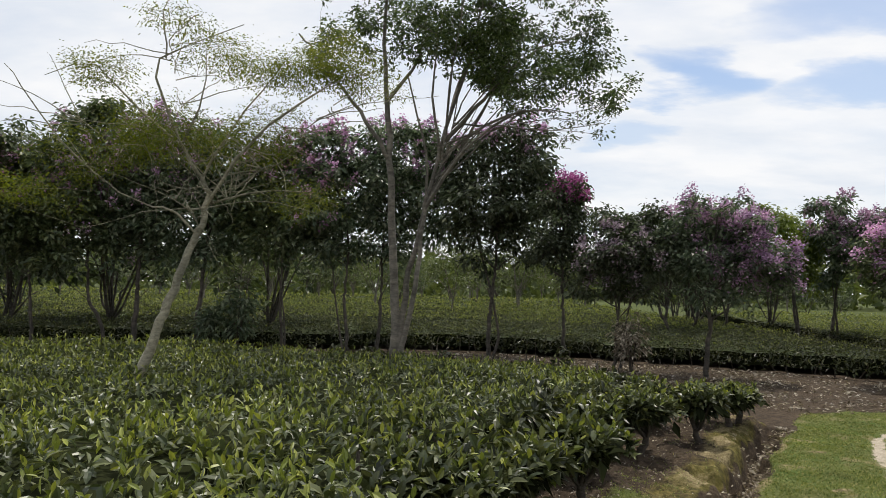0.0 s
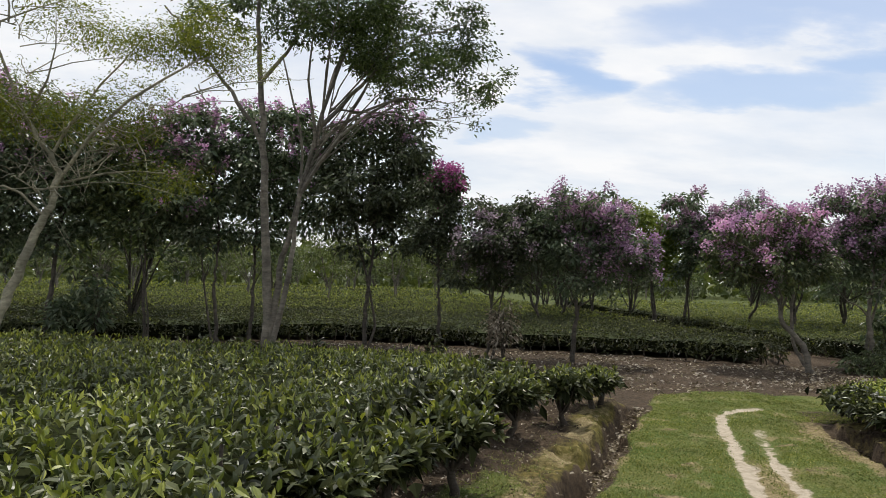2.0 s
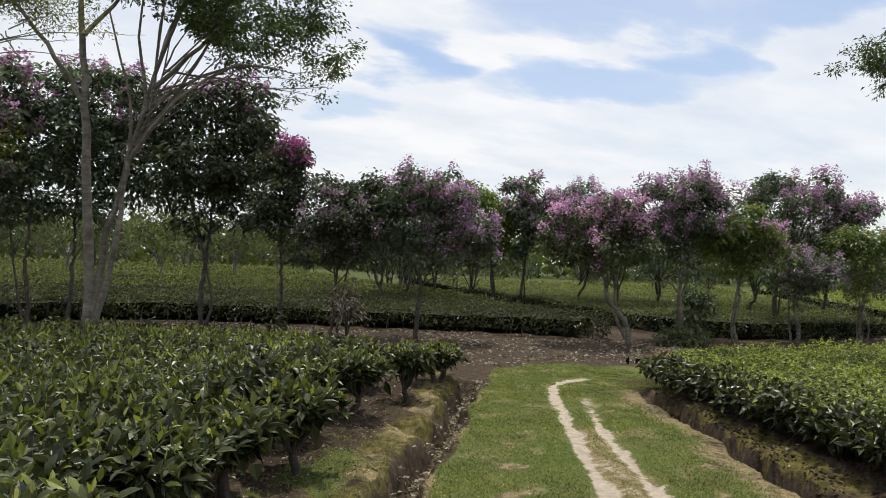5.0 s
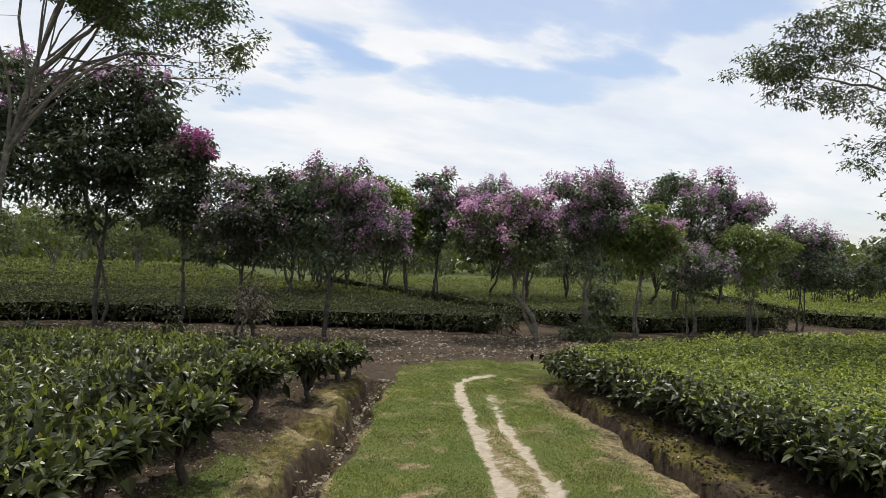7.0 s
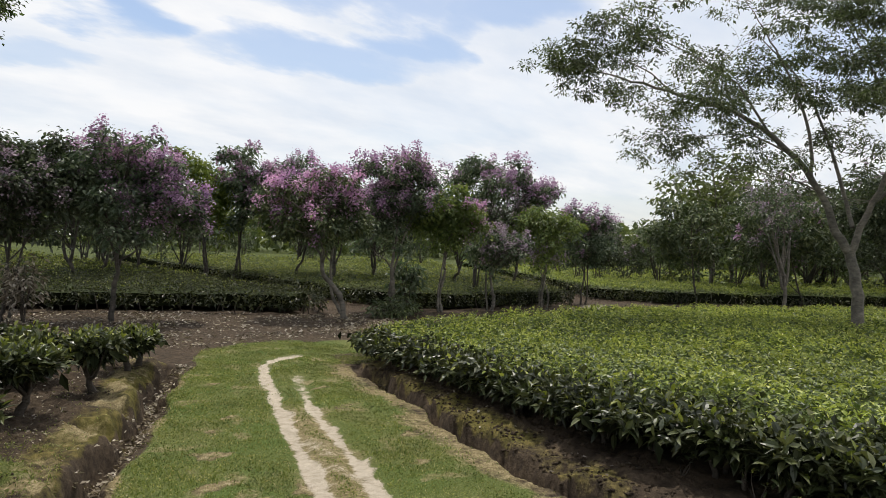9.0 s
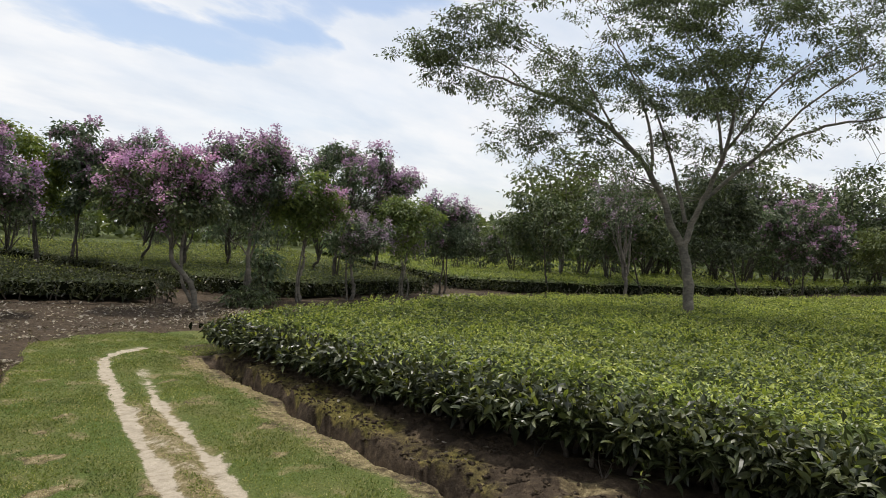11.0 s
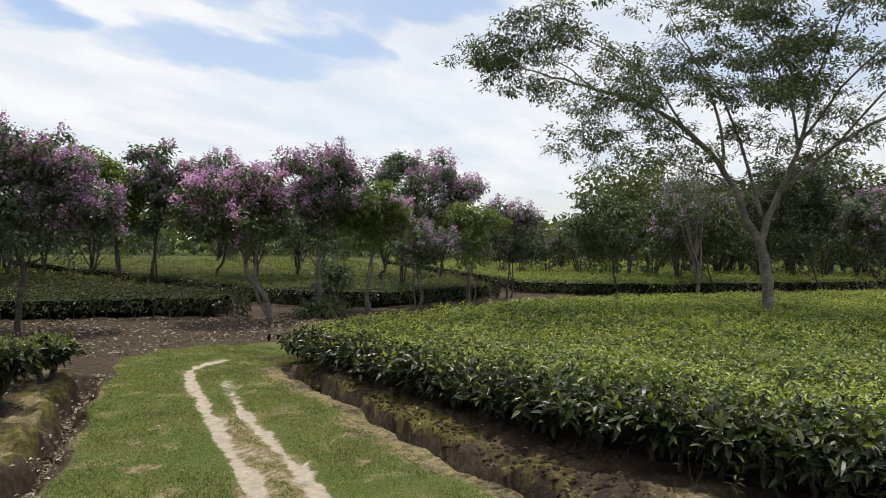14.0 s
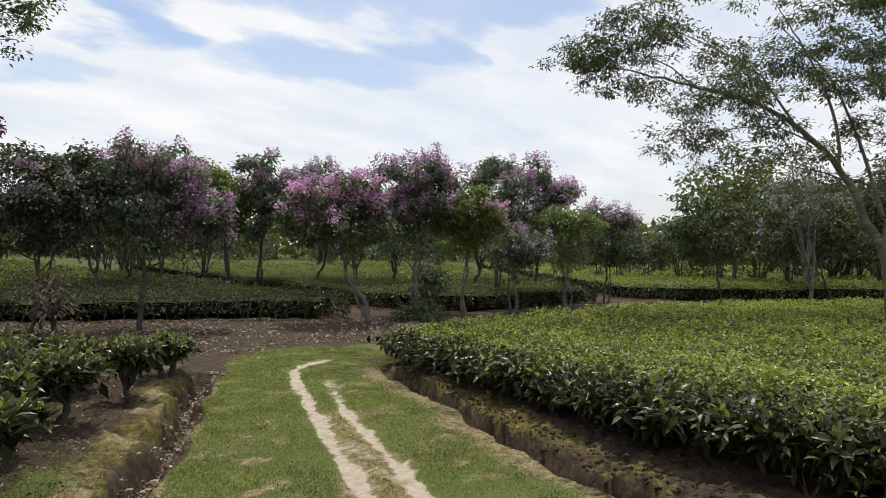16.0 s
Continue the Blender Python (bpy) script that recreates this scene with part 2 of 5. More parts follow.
LEAF_DARK = leaf_material("dark_leaf", [(0.0, (0.052, 0.076, 0.046)), (0.6, (0.122, 0.158, 0.096)), (1.0, (0.28, 0.31, 0.21))], 0.38, 0.4, glow=(0.95, 1.15, 0.85))
LEAF_WOOD = leaf_material("broad_leaf", [(0.0, (0.032, 0.043, 0.024)), (0.6, (0.068, 0.086, 0.046)), (1.0, (0.15, 0.165, 0.10))], 0.45, 0.3, glow=(0.95, 1.15, 0.85))
# darkened copy of tea_leaf: shade on hedge sides and the far field painted in
TEA_SHADED = leaf_material("shaded_tea_leaf", [(0.0, (0.020, 0.026, 0.012)), (0.6, (0.044, 0.054, 0.020)), (1.0, (0.095, 0.102, 0.040))], 0.4, 0.15, gloss=0.4)
LEAF_GREEN = leaf_material("green_leaf", [(0.0, (0.040, 0.060, 0.024)), (0.6, (0.090, 0.118, 0.048)), (1.0, (0.20, 0.22, 0.10))], 0.45, 0.24, glow=(0.95, 1.15, 0.85))
LEAF_BRIGHT = leaf_material("bright_leaf", [(0.0, (0.08, 0.12, 0.022)), (0.6, (0.15, 0.20, 0.04)), (1.0, (0.25, 0.30, 0.075))], 0.5, 0.42)
LEAF_SHADE = leaf_material("shade_tree_leaf", [(0.0, (0.040, 0.060, 0.022)), (0.6, (0.075, 0.105, 0.036)), (1.0, (0.14, 0.17, 0.06))], 0.45, 0.34, glow=(0.95, 1.15, 0.75))
LEAF_OPEN = leaf_material("fine_grey_green_leaf", [(0.0, (0.050, 0.062, 0.030)), (0.6, (0.095, 0.112, 0.052)), (1.0, (0.17, 0.185, 0.09))], 0.5, 0.34, glow=(0.95, 1.2, 0.75))
LEAF_BROAD = leaf_material("broad_green_leaf", [(0.0, (0.075, 0.115, 0.032)), (0.6, (0.155, 0.215, 0.06)), (1.0, (0.29, 0.35, 0.12))], 0.42, 0.34)
LEAF_FERNY = leaf_material("feathery_leaf", [(0.0, (0.08, 0.105, 0.010)), (0.6, (0.14, 0.17, 0.016)), (1.0, (0.21, 0.225, 0.03))], 0.7, 0.4)
LEAF_FAR = leaf_material("wood_leaf", [(0.0, (0.065, 0.09, 0.032)), (1.0, (0.15, 0.18, 0.07))], 0.6, 0.3)
LEAF_DRY = leaf_material("dry_leaf", [(0.0, (0.10, 0.075, 0.05)), (0.5, (0.25, 0.21, 0.17)), (1.0, (0.52, 0.47, 0.42))], 0.8, 0.1)
PETAL_LILAC = leaf_material("lilac_petal", [(0.0, (0.27, 0.145, 0.28)), (0.5, (0.47, 0.28, 0.48)), (1.0, (0.70, 0.50, 0.70))], 0.7, 0.3, 1.5, (1, 1, 1))
PETAL_PINK = leaf_material("pink_petal", [(0.0, (0.42, 0.20, 0.41)), (0.5, (0.64, 0.36, 0.63)), (1.0, (0.84, 0.60, 0.82))], 0.7, 0.36, 1.5, (1, 1, 1))
PETAL_MAGENTA = leaf_material("magenta_petal", [(0.0, (0.260, 0.041, 0.184)), (0.5, (0.440, 0.090, 0.330)), (1.0, (0.620, 0.205, 0.504))], 0.7, 0.3, 1.5, (1, 1, 1))
PETAL_MAUVE = leaf_material("mauve_petal", [(0.0, (0.300, 0.180, 0.291)), (0.5, (0.480, 0.303, 0.466)), (1.0, (0.680, 0.467, 0.660))], 0.75, 0.3, 1.5, (1, 1, 1))
PETAL_FADED = leaf_material("faded_petal", [(0.0, (0.20, 0.14, 0.20)), (0.5, (0.34, 0.26, 0.34)), (1.0, (0.52, 0.43, 0.52))], 0.75, 0.25, 1.5, (1, 1, 1))
GRASS = leaf_material("grass_blade", [(0.0, (0.078, 0.112, 0.028)), (0.45, (0.175, 0.215, 0.068)), (0.8, (0.265, 0.288, 0.115)), (1.0, (0.46, 0.42, 0.25))], 0.55, 0.4, 1.6)

# ---- mesh helpers ----


class Heap:
    """Triangles gathered from many small pieces, for one mesh."""

    def __init__(self):
        self.v, self.f, self.m, self.n = [], [], [], 0

    def add(self, v, f, mat=0):
        v, f = np.asarray(v, float).reshape(-1, 3), np.asarray(f, int).reshape(-1, 3)
        self.v.append(v)
        self.f.append(f + self.n)
        self.m.append(np.full(len(f), mat, int) if np.isscalar(mat) else mat)
        self.n += len(v)

    def mesh(self, name, mats, smooth=False, origin=(0, 0, 0)):
        me = bpy.data.meshes.new(name)
        v = np.concatenate(self.v) - np.array(origin)
        f, m = np.concatenate(self.f), np.concatenate(self.m)
        me.vertices.add(len(v))
        me.vertices.foreach_set("co", v.ravel())
        me.loops.add(f.size)
        me.loops.foreach_set("vertex_index", f.ravel())
        me.polygons.add(len(f))
        me.polygons.foreach_set("loop_start", np.arange(0, f.size, 3))
        me.polygons.foreach_set("material_index", m)
        me.polygons.foreach_set("use_smooth", np.full(len(f), smooth))
        for x in mats:
            me.materials.append(x)
        me.update()
        return me


def unit(a):
    return a / np.maximum(np.linalg.norm(a, axis=-1, keepdims=True), 1e-9)


def leaves(at, way, length, width, rng, detail=2, fold=0.25, droop=0.3):
    """Leaf blades from their stalks: at and way are n x 3. Folded along the rib; the tip hangs."""
    n = len(at)
    way = unit(way)
    side = np.cross(way, rng.normal(size=(n, 3)) * 0.45 + (0, 0, 1.0))
    side = unit(side)
    up = np.cross(side, way)
    L, W = np.broadcast_to(length, n)[:, None], np.broadcast_to(width, n)[:, None]

    def p(s, w, lift):
        q = at + way * L * s + side * W * w + up * W * abs(w) * fold * 2
        return q - np.array((0, 0, 1.0)) * L * droop * s * s * 0.5 + up * lift

    if detail == 1:
        v = np.stack([at, p(0.45, 0.5, 0), p(1, 0, 0), p(0.45, -0.5, 0)], 1)
        f = np.array([[0, 1, 2], [0, 2, 3]])
    elif detail == 2:
        v = np.stack([at, p(0.42, 0.5, 0), p(0.5, 0, 0), p(0.42, -0.5, 0), p(1, 0, 0)], 1)
        f = np.array([[0, 1, 2], [0, 2, 3], [1, 4, 2], [2, 4, 3]])
    else:
        v = np.stack([at, p(0.3, 0.46, 0), p(0.3, 0, 0), p(0.3, -0.46, 0), p(0.66, 0.40, 0), p(0.66, 0, 0), p(0.66, -0.40, 0), p(1, 0, 0)], 1)
        f = np.array([[0, 1, 2], [0, 2, 3], [1, 4, 5], [1, 5, 2], [2, 5, 6], [2, 6, 3], [4, 7, 5], [5, 7, 6]])
    k = v.shape[1]
    return v.reshape(-1, 3), (f[None] + np.arange(n)[:, None, None] * k).reshape(-1, 3)


def tube(heap, pts, radii, sides=6, mat=0):
    pts = np.asarray(pts, float)
    n = len(pts)
    t = unit(np.gradient(pts, axis=0))
    ref = np.array((1.0, 0.2, 0.1)) if abs(t[0, 2]) > 0.5 else np.array((0.1, 0.2, 1.0))
    a = unit(np.cross(t, ref))
    b = np.cross(t, a)
    ang = np.arange(sides) * 2 * math.pi / sides
    r = np.broadcast_to(radii, n)[:, None, None]
    v = pts[:, None] + r * (a[:, None] * np.cos(ang)[None, :, None] + b[:, None] * np.sin(ang)[None, :, None])
    i = np.arange(n - 1)[:, None] * sides + np.arange(sides)[None]
    j = np.arange(n - 1)[:, None] * sides + (np.arange(sides)[None] + 1) % sides
    f = np.concatenate([np.stack([i, j, j + sides], -1).reshape(-1, 3), np.stack([i, j + sides, i + sides], -1).reshape(-1, 3)])
    heap.add(v.reshape(-1, 3), f, mat)


def curve_points(a, b, rng, n=7, rise=0.25, wander=0.06):
    """A limb from a to b that starts steeper and bends over."""
    a, b = np.asarray(a, float), np.asarray(b, float)
    s = np.linspace(0, 1, n)[:, None]
    d = np.linalg.norm(b - a)
    mid = (a + b) / 2 + np.array((0, 0, rise * d)) * 0.5
    p = (1 - s) ** 2 * a + 2 * s * (1 - s) * mid + s * s * b
    w = np.cumsum(rng.normal(size=(n, 3)), 0) * wander * d / n
    return p + w * (s * (1 - s) * 4)


def smooth_line(pts, n=12):
    """A smooth curve through a few points."""
    pts = np.asarray(pts, float)
    k = np.linspace(0, len(pts) - 1, n)
    p = np.vstack([2 * pts[0] - pts[1], pts, 2 * pts[-1] - pts[-2]])
    out = []
    for s in k:
        i = min(int(s), len(pts) - 2)
        u = s - i
        a, b, c, d = p[i:i + 4]
        out.append(0.5 * ((2 * b) + (c - a) * u + (2 * a - 5 * b + 4 * c - d) * u * u + (3 * b - a - 3 * c + d) * u ** 3))
    return np.array(out)


def waves(x, y, seed=0, scale=1.0):
    """Soft uneven relief, about -1 to 1."""
    r = np.random.default_rng(seed)
    z = 0
    for k in range(6):
        a, ph, q = r.uniform(0, 6.28), r.uniform(0, 6.28), (0.7 + 0.45 * k) / scale
        z = z + np.sin((x * math.cos(a) + y * math.sin(a)) * q * 2.2 + ph + 0.7 * np.sin(x * q * 0.9 - y * q * 0.6 + ph)) / (1 + 0.4 * k)
    return z / 2.6


def inside(x, y, poly):
    poly = np.asarray(poly, float)
    r = np.zeros(np.shape(x), bool)
    for (x0, y0), (x1, y1) in zip(poly, np.roll(poly, -1, 0)):
        c = (y0 > y) != (y1 > y)
        r ^= c & (x < (x1 - x0) * (y - y0) / (y1 - y0 + 1e-12) + x0)
    return r


def gap_to(x, y, line):
    """Distance to an open line."""
    best = np.full(np.shape(x), 1e9)
    for (x0, y0), (x1, y1) in zip(line[:-1], line[1:]):
        dx, dy = x1 - x0, y1 - y0
        s = np.clip(((x - x0) * dx + (y - y0) * dy) / (dx * dx + dy * dy), 0, 1)
        best = np.minimum(best, np.hypot(x - x0 - s * dx, y - y0 - s * dy))
    return best


def ramp01(x, a, b):
    s = np.clip((x - a) / (b - a), 0, 1)
    return s * s * (3 - 2 * s)


def part(name, me, parent, label=""):
    ob = new(name, me)
    ob.parent = parent
    return tagged(ob, label)


# ---- ground ----
AX = np.array((0.475, 0.88))      # the grass road's way
AN = np.array((0.88, -0.475))     # to its right


def to_uv(x, y):
    return x * AX[0] + y * AX[1], x * AN[0] + y * AN[1]


def from_uv(u, v):
    return u * AX[0] + v * AN[0], u * AX[1] + v * AN[1]


def ditch_left(u):
    return -0.60 + 0.04 * (u - 7.1) + 0.035 * np.sin(u * 2.1) + 0.03 * np.sin(u * 5.3 + 1) + 0.012 * (u - 5)


def ditch_right(u):
    return 2.27 - 0.10 * (u - 4.15) + 0.05 * ramp01(u, 5.85, 5.45) + 0.04 * np.sin(u * 1.9 + 0.5) + 0.03 * np.sin(u * 4.7)


def ground_z(x, y):
    u, v = to_uv(x, y)
    z = 0.02 * waves(x, y, 3, 2.0) + 0.008 * (np.clip(y, 18, 60) - 18) * ramp01(-x + 0.3 * y, -2, 8)
    near = ramp01(u, -6, -2) * (1 - ramp01(u, 9.0, 9.7))
    dl, dr = v - ditch_left(u), v - ditch_right(u)
    lump = waves(x, y, 5, 0.35)
    chip = 0.012 * waves(x, y, 12, 0.10) + 0.034 * waves(x, y, 13, 0.24)
    # left bank: soft pillows of soil parted by washed-out notches
    notch, gully = 0.0, 0.0
    for at, deep, wide, run in ((3.3, 0.10, 0.10, 0.3), (4.15, 0.14, 0.08, 0.5), (5.0, 0.20, 0.09, 0.4), (6.27, 0.26, 0.07, 0.8), (6.95, 0.10, 0.10, 0.25), (7.9, 0.12, 0.10, 0.3), (8.5, 0.10, 0.09, 0.3)):
        g = np.exp(-((u - at + 0.10 * np.sin(v * 6)) / wide) ** 2)
        notch = notch + deep * g
        gully = gully + 0.10 * g * (1 - ramp01(-dl, 0.35 * run, run))
    bank_l = np.maximum(0.165 + 0.04 * lump - gully, 0.02) * ramp01(-dl - 0.5 * notch + chip, 0.07, 0.20) ** 0.6
    cut_l = -0.15 * (1 - ramp01(np.abs(dl + 0.02 * np.sin(u * 9)) + chip, 0.06, 0.115 + 0.02 * np.sin(u * 7)))
    tail = 1 - ramp01(-dl, 6.5, 9.0)
    # right bank: a narrow slit against a rough low shelf of soil
    nr = near * (1 - ramp01(u, 8.85, 9.0))
    clod = waves(x, y, 71, 0.22)
    crack = 0.0
    for at, wide in ((3.2, 0.07), (4.55, 0.05), (5.35, 0.06), (6.15, 0.05), (7.05, 0.06), (7.9, 0.05)):
        crack = crack + 0.09 * np.exp(-((u - at - 0.25 * (v - 2)) / wide) ** 2)
    bank_r = (0.09 + 0.022 * lump + 0.032 * clod + 0.045 * ramp01(dr, 0.10, 0.5)) * ramp01(dr + chip - 0.5 * crack, 0.045, 0.10) ** 0.8
    pit = 0.06 * np.exp(-((u - 8.6) / 0.25) ** 2)
    cut_r = -0.16 * (1 - ramp01(np.abs(dr - pit + 0.025 * np.sin(u * 8)) + chip, 0.02 + pit, 0.07 + pit))
    z = z + bank_l * near * tail + bank_r * near + cut_l * near + cut_r * nr
    # wheel ruts worn slightly below the turf
    z = z - 0.022 * (1 - ramp01(np.minimum(gap_to(x, y, RUT_A), gap_to(x, y, RUT_B)), 0.05, 0.14))
    soil = near * np.maximum(ramp01(-dl, 0.1, 0.2), ramp01(dr, 0.04, 0.12))
    return z + ((0.009 + 0.012 * soil) * waves(x, y, 9, 0.12) + 0.014 * soil * waves(x, y, 10, 0.07)) * (1 - ramp01(np.hypot(x, y), 10, 16))


RUT_A = [(1.35, 0.6), (3.07, 4.17), (3.28, 4.64), (3.85, 5.80), (4.3, 6.70), (4.88, 7.85), (5.12, 8.20), (5.36, 8.42), (5.62, 8.54), (5.95, 8.62)]
RUT_B = [(1.75, 0.6), (3.42, 4.07), (3.88, 5.1), (4.44, 6.28), (5.12, 7.42)]
RUT_C = [(7.5, 8.8), (8.5, 8.8), (12.0, 9.2), (17.5, 10.6), (19.4, 12.4), (21.2, 14.6)]
PATCHES = [(2.45, 4.45, 0.26), (2.75, 5.05, 0.22), (3.05, 5.65, 0.20), (3.35, 5.95, 0.15), (2.9, 4.0, 0.2), (4.35, 4.6, 0.17), (4.55, 5.7, 0.2), (4.9, 6.6, 0.2), (3.9, 3.95, 0.15), (2.2, 3.4, 0.22), (4.0, 7.4, 0.14)]


def turf_end(v):
    return np.interp(v, (-1.0, -0.2, 0.76, 1.4, 1.95, 2.7), (10.7, 11.0, 11.9, 11.9, 11.4, 10.9))


def patches(x, y):
    """Worn brown places in the turf."""
    w = 0.0
    for px, py, r in PATCHES:
        d = np.hypot((x - px) * 1.0, (y - py) * 1.5) / r
        w = np.maximum(w, 1 - ramp01(d + 0.45 * waves(x, y, 62, 0.10) + 0.35 * waves(x, y, 64, 0.3), 0.3, 1.2))
    return w


def spread(lo, hi, near_lo, near_hi, fine, growth=1.13):
    c = list(np.arange(near_lo, near_hi, fine))
    for s, end in ((-1, lo), (1, hi)):
        x, d = (c[0] if s < 0 else c[-1]), fine
        side = []
        while s * x < s * end:
            d *= growth
            x += s * d
            side.append(x)
        c = side[::-1] + c if s < 0 else c + side
    return np.array(c)


def make_ground():
    us, vs = spread(-900, 3500, 2.6, 10.0, 0.038, 1.16), spread(-2500, 2500, -1.5, 3.0, 0.024, 1.16)
    U, V = np.meshgrid(us, vs, indexing="ij")
    x, y = from_uv(U, V)
    z = ground_z(x, y)
    nu, nv = U.shape
    i = (np.arange(nu - 1)[:, None] * nv + np.arange(nv - 1)[None]).ravel()
    f = np.concatenate([np.stack([i, i + nv, i + nv + 1], 1), np.stack([i, i + nv + 1, i + 1], 1)])
    h = Heap()
    h.add(np.stack([x, y, z], -1).reshape(-1, 3), f)
    me = h.mesh("ground", [EARTH], smooth=True)
    dl, dr = V - ditch_left(U), V - ditch_right(U)
    near_u = 1 - ramp01(U, 9.2, 9.7)
    road = ramp01(dl, 0.10, 0.2) * ramp01(-dr, 0.02, 0.2) * (1 - ramp01(U - turf_end(V) + 0.3 * waves(x, y, 11, 0.7), -0.3, 0.3))
    turf = np.maximum(road, (1 - ramp01(np.hypot((x - 7.3) / 1.9, (y - 9.0) / 0.8), 0.7, 1.1)) * 0.9)
    ragged = 0.05 * waves(x, y, 61, 0.10) + 0.05 * waves(x, y, 63, 0.33)
    ga, gb = gap_to(x, y, RUT_A), gap_to(x, y, RUT_B)
    rut = 1.0 * (1 - ramp01(ga + 0.6 * ragged, 0.01, 0.12))
    rut = np.maximum(rut, (0.85 - 0.35 * ramp01(U, 7.0, 8.9) + 0.2 * waves(x, y, 65, 0.4)) * (1 - ramp01(gb + ragged, 0.0, 0.11)))
    between = (1 - ramp01(ga + gb, 0.34, 0.62))
    rut = np.maximum(rut, between * (0.42 + 0.35 * waves(x, y, 66, 0.22)) * (1 - ramp01(U, 5.6, 6.8)))
    rut = np.maximum(rut, 0.95 * (1 - ramp01(gap_to(x, y, RUT_C) + ragged, 0.05, 0.24)))
    # dry trodden margin along the right-hand ditch
    wide = 0.27 + 0.07 * waves(x, y, 68, 0.6) + 0.12 * ramp01(U, 7.6, 8.6)
    margin = (1 - ramp01(-dr + 1.2 * ragged, wide - 0.05, wide + 0.14)) * ramp01(-dr, 0.0, 0.05) * (1 - ramp01(U, 9.5, 10.1))
    edge = 0.55 * margin * (0.22 + 0.26 * waves(x, y, 67, 0.4) + 0.2 * np.exp(-((U - 5.9) / 0.35) ** 2) + 0.25 * ramp01(U, 8.0, 8.6))
    bare = patches(x, y) * road
    dry = np.maximum((0.62 + 0.3 * waves(x, y, 69, 0.25)) * margin, 0.72 * bare)
    dry = np.maximum(dry, 0.55 * ramp01(waves(x, y, 21, 0.27), 0.05, 0.8) * road)
    dry = np.maximum(dry, 0.7 * between * (1 - ramp01(U, 6.5, 8.5)))
    dry = np.maximum(dry, 0.75 * (1 - ramp01(np.abs(dl - 0.15), 0.02, 0.09)) * ramp01(waves(x, y, 27, 0.4), -0.2, 0.5) * near_u)
    # sunlit soil right of a bush stem, painted as a tan spot
    dry = np.maximum(dry, (1 - ramp01(np.hypot((U - 7.5) / 0.42, (V + 0.86) / 0.15) + 2.5 * ragged, 0.4, 1.3)))
    # a spot of sunlight painted on the right bank
    dry = np.maximum(dry, 0.55 * (1 - ramp01(np.hypot((x - 4.38) / 0.2, (y - 1.75) / 0.4) + 2 * ragged, 0.2, 1.3)))
    # right bank top: tan patches, in part sunlight put into the colour
    dry = np.maximum(dry, (0.15 + 0.3 * waves(x, y, 79, 0.3)) * ramp01(dr, 0.09, 0.13) * (1 - ramp01(dr, 0.3, 0.7)) * near_u)
    dry = np.maximum(dry, (0.42 + 0.5 * waves(x, y, 25, 0.28)) * ramp01(-dl, 0.15, 0.2) * (1 - ramp01(-dl, 0.35, 0.6)) * near_u)
    # sunlit patches along the left bank's edge, painted in pale sand
    lit = (0.42 * ramp01(-dl, 0.16, 0.2) * (1 - ramp01(-dl, 0.22, 0.4)) * ramp01(waves(x, y, 23, 0.3), 0.3, 0.8) * near_u)
    sand_and_sun = np.maximum(np.maximum(rut, edge), np.maximum(0.30 * bare, lit))
    turf = turf * (1 - 0.6 * margin) * (1 - 0.8 * bare)
    moss = 0.85 * ramp01(-dl + 0.6 * ragged, 0.09, 0.15) * (1 - ramp01(-dl + 0.5 * ragged, 0.36, 0.62)) * near_u * (0.72 + 0.38 * waves(x, y, 75, 0.45))
    moss = np.maximum(moss, (0.56 + 0.35 * waves(x, y, 73, 0.4)) * ramp01(dr, 0.055, 0.095) * (1 - ramp01(dr, 0.25, 0.6)) * near_u)
    turf = np.maximum(turf, 0.6 * ramp01(-dl, 0.2, 0.4) * (1 - ramp01(-dl, 0.75, 1.0)) * ramp01(waves(x, y, 31, 0.6), 0.0, 0.5) * (1 - ramp01(U, 5.6, 6.1)))
    field = ramp01(np.hypot(x, y), 42, 60)
    # two of these marks hold painted sun spots as well as real wear
    for name, val in (("turf", turf), ("sand_and_sun", sand_and_sun), ("moss", moss), ("field", field), ("dry", dry)):
        at = me.attributes.new(name, "FLOAT", "POINT")
        at.data.foreach_set("value", val.ravel())
    tagged(new("ground", me), "brown soil and mown green turf with two sandy wheel ruts and ditches", "ground", kind="structure")


make_ground()

# ---- tea ----


def shoots(heap, at, normal, size, rng, old=4, young=2, detail=2, bright=1.0, lift=0, slim=1.0, flat=50, sag=0.75, slot=0):
    """Tea shoots: a whorl of older leaves with a few fresh ones at the top."""
    n = len(at)
    if not n:
        return
    normal = unit(normal)
    a = unit(np.cross(normal, np.array((0.3, 0.5, 0.81)) + rng.normal(size=(n, 3)) * 0.05))
    b = np.cross(normal, a)
    turn = rng.uniform(0, 6.28, n)
    for k in range(old + young):
        fresh = k >= old
        keep = np.ones(n, bool) if not fresh else rng.random(n) < 0.72 * bright
        m = keep.sum()
        if not m:
            continue
        ang = (turn + k * 2.4 + rng.normal(0, 0.3, n))[keep][:, None]
        el = np.radians(rng.normal(flat + lift * 0.5 if fresh else 14 + lift + 8 * k, 16, n)[keep])[:, None]
        way = (a[keep] * np.cos(ang) + b[keep] * np.sin(ang)) * np.cos(el) + normal[keep] * np.sin(el)
        start = at[keep] + normal[keep] * (size * (0.22 * k - 0.55)) + rng.normal(0, size * 0.12, (m, 3))
        ln = size * (rng.uniform(0.5, 0.8, m) if fresh else rng.uniform(0.75, 1.2, m))
        v, f = leaves(start, way, ln, ln * slim * rng.uniform(0.32, 0.42, m), rng, detail, 0.22, 0.3 if fresh else sag)
        heap.add(v, f, 1 if fresh else slot)


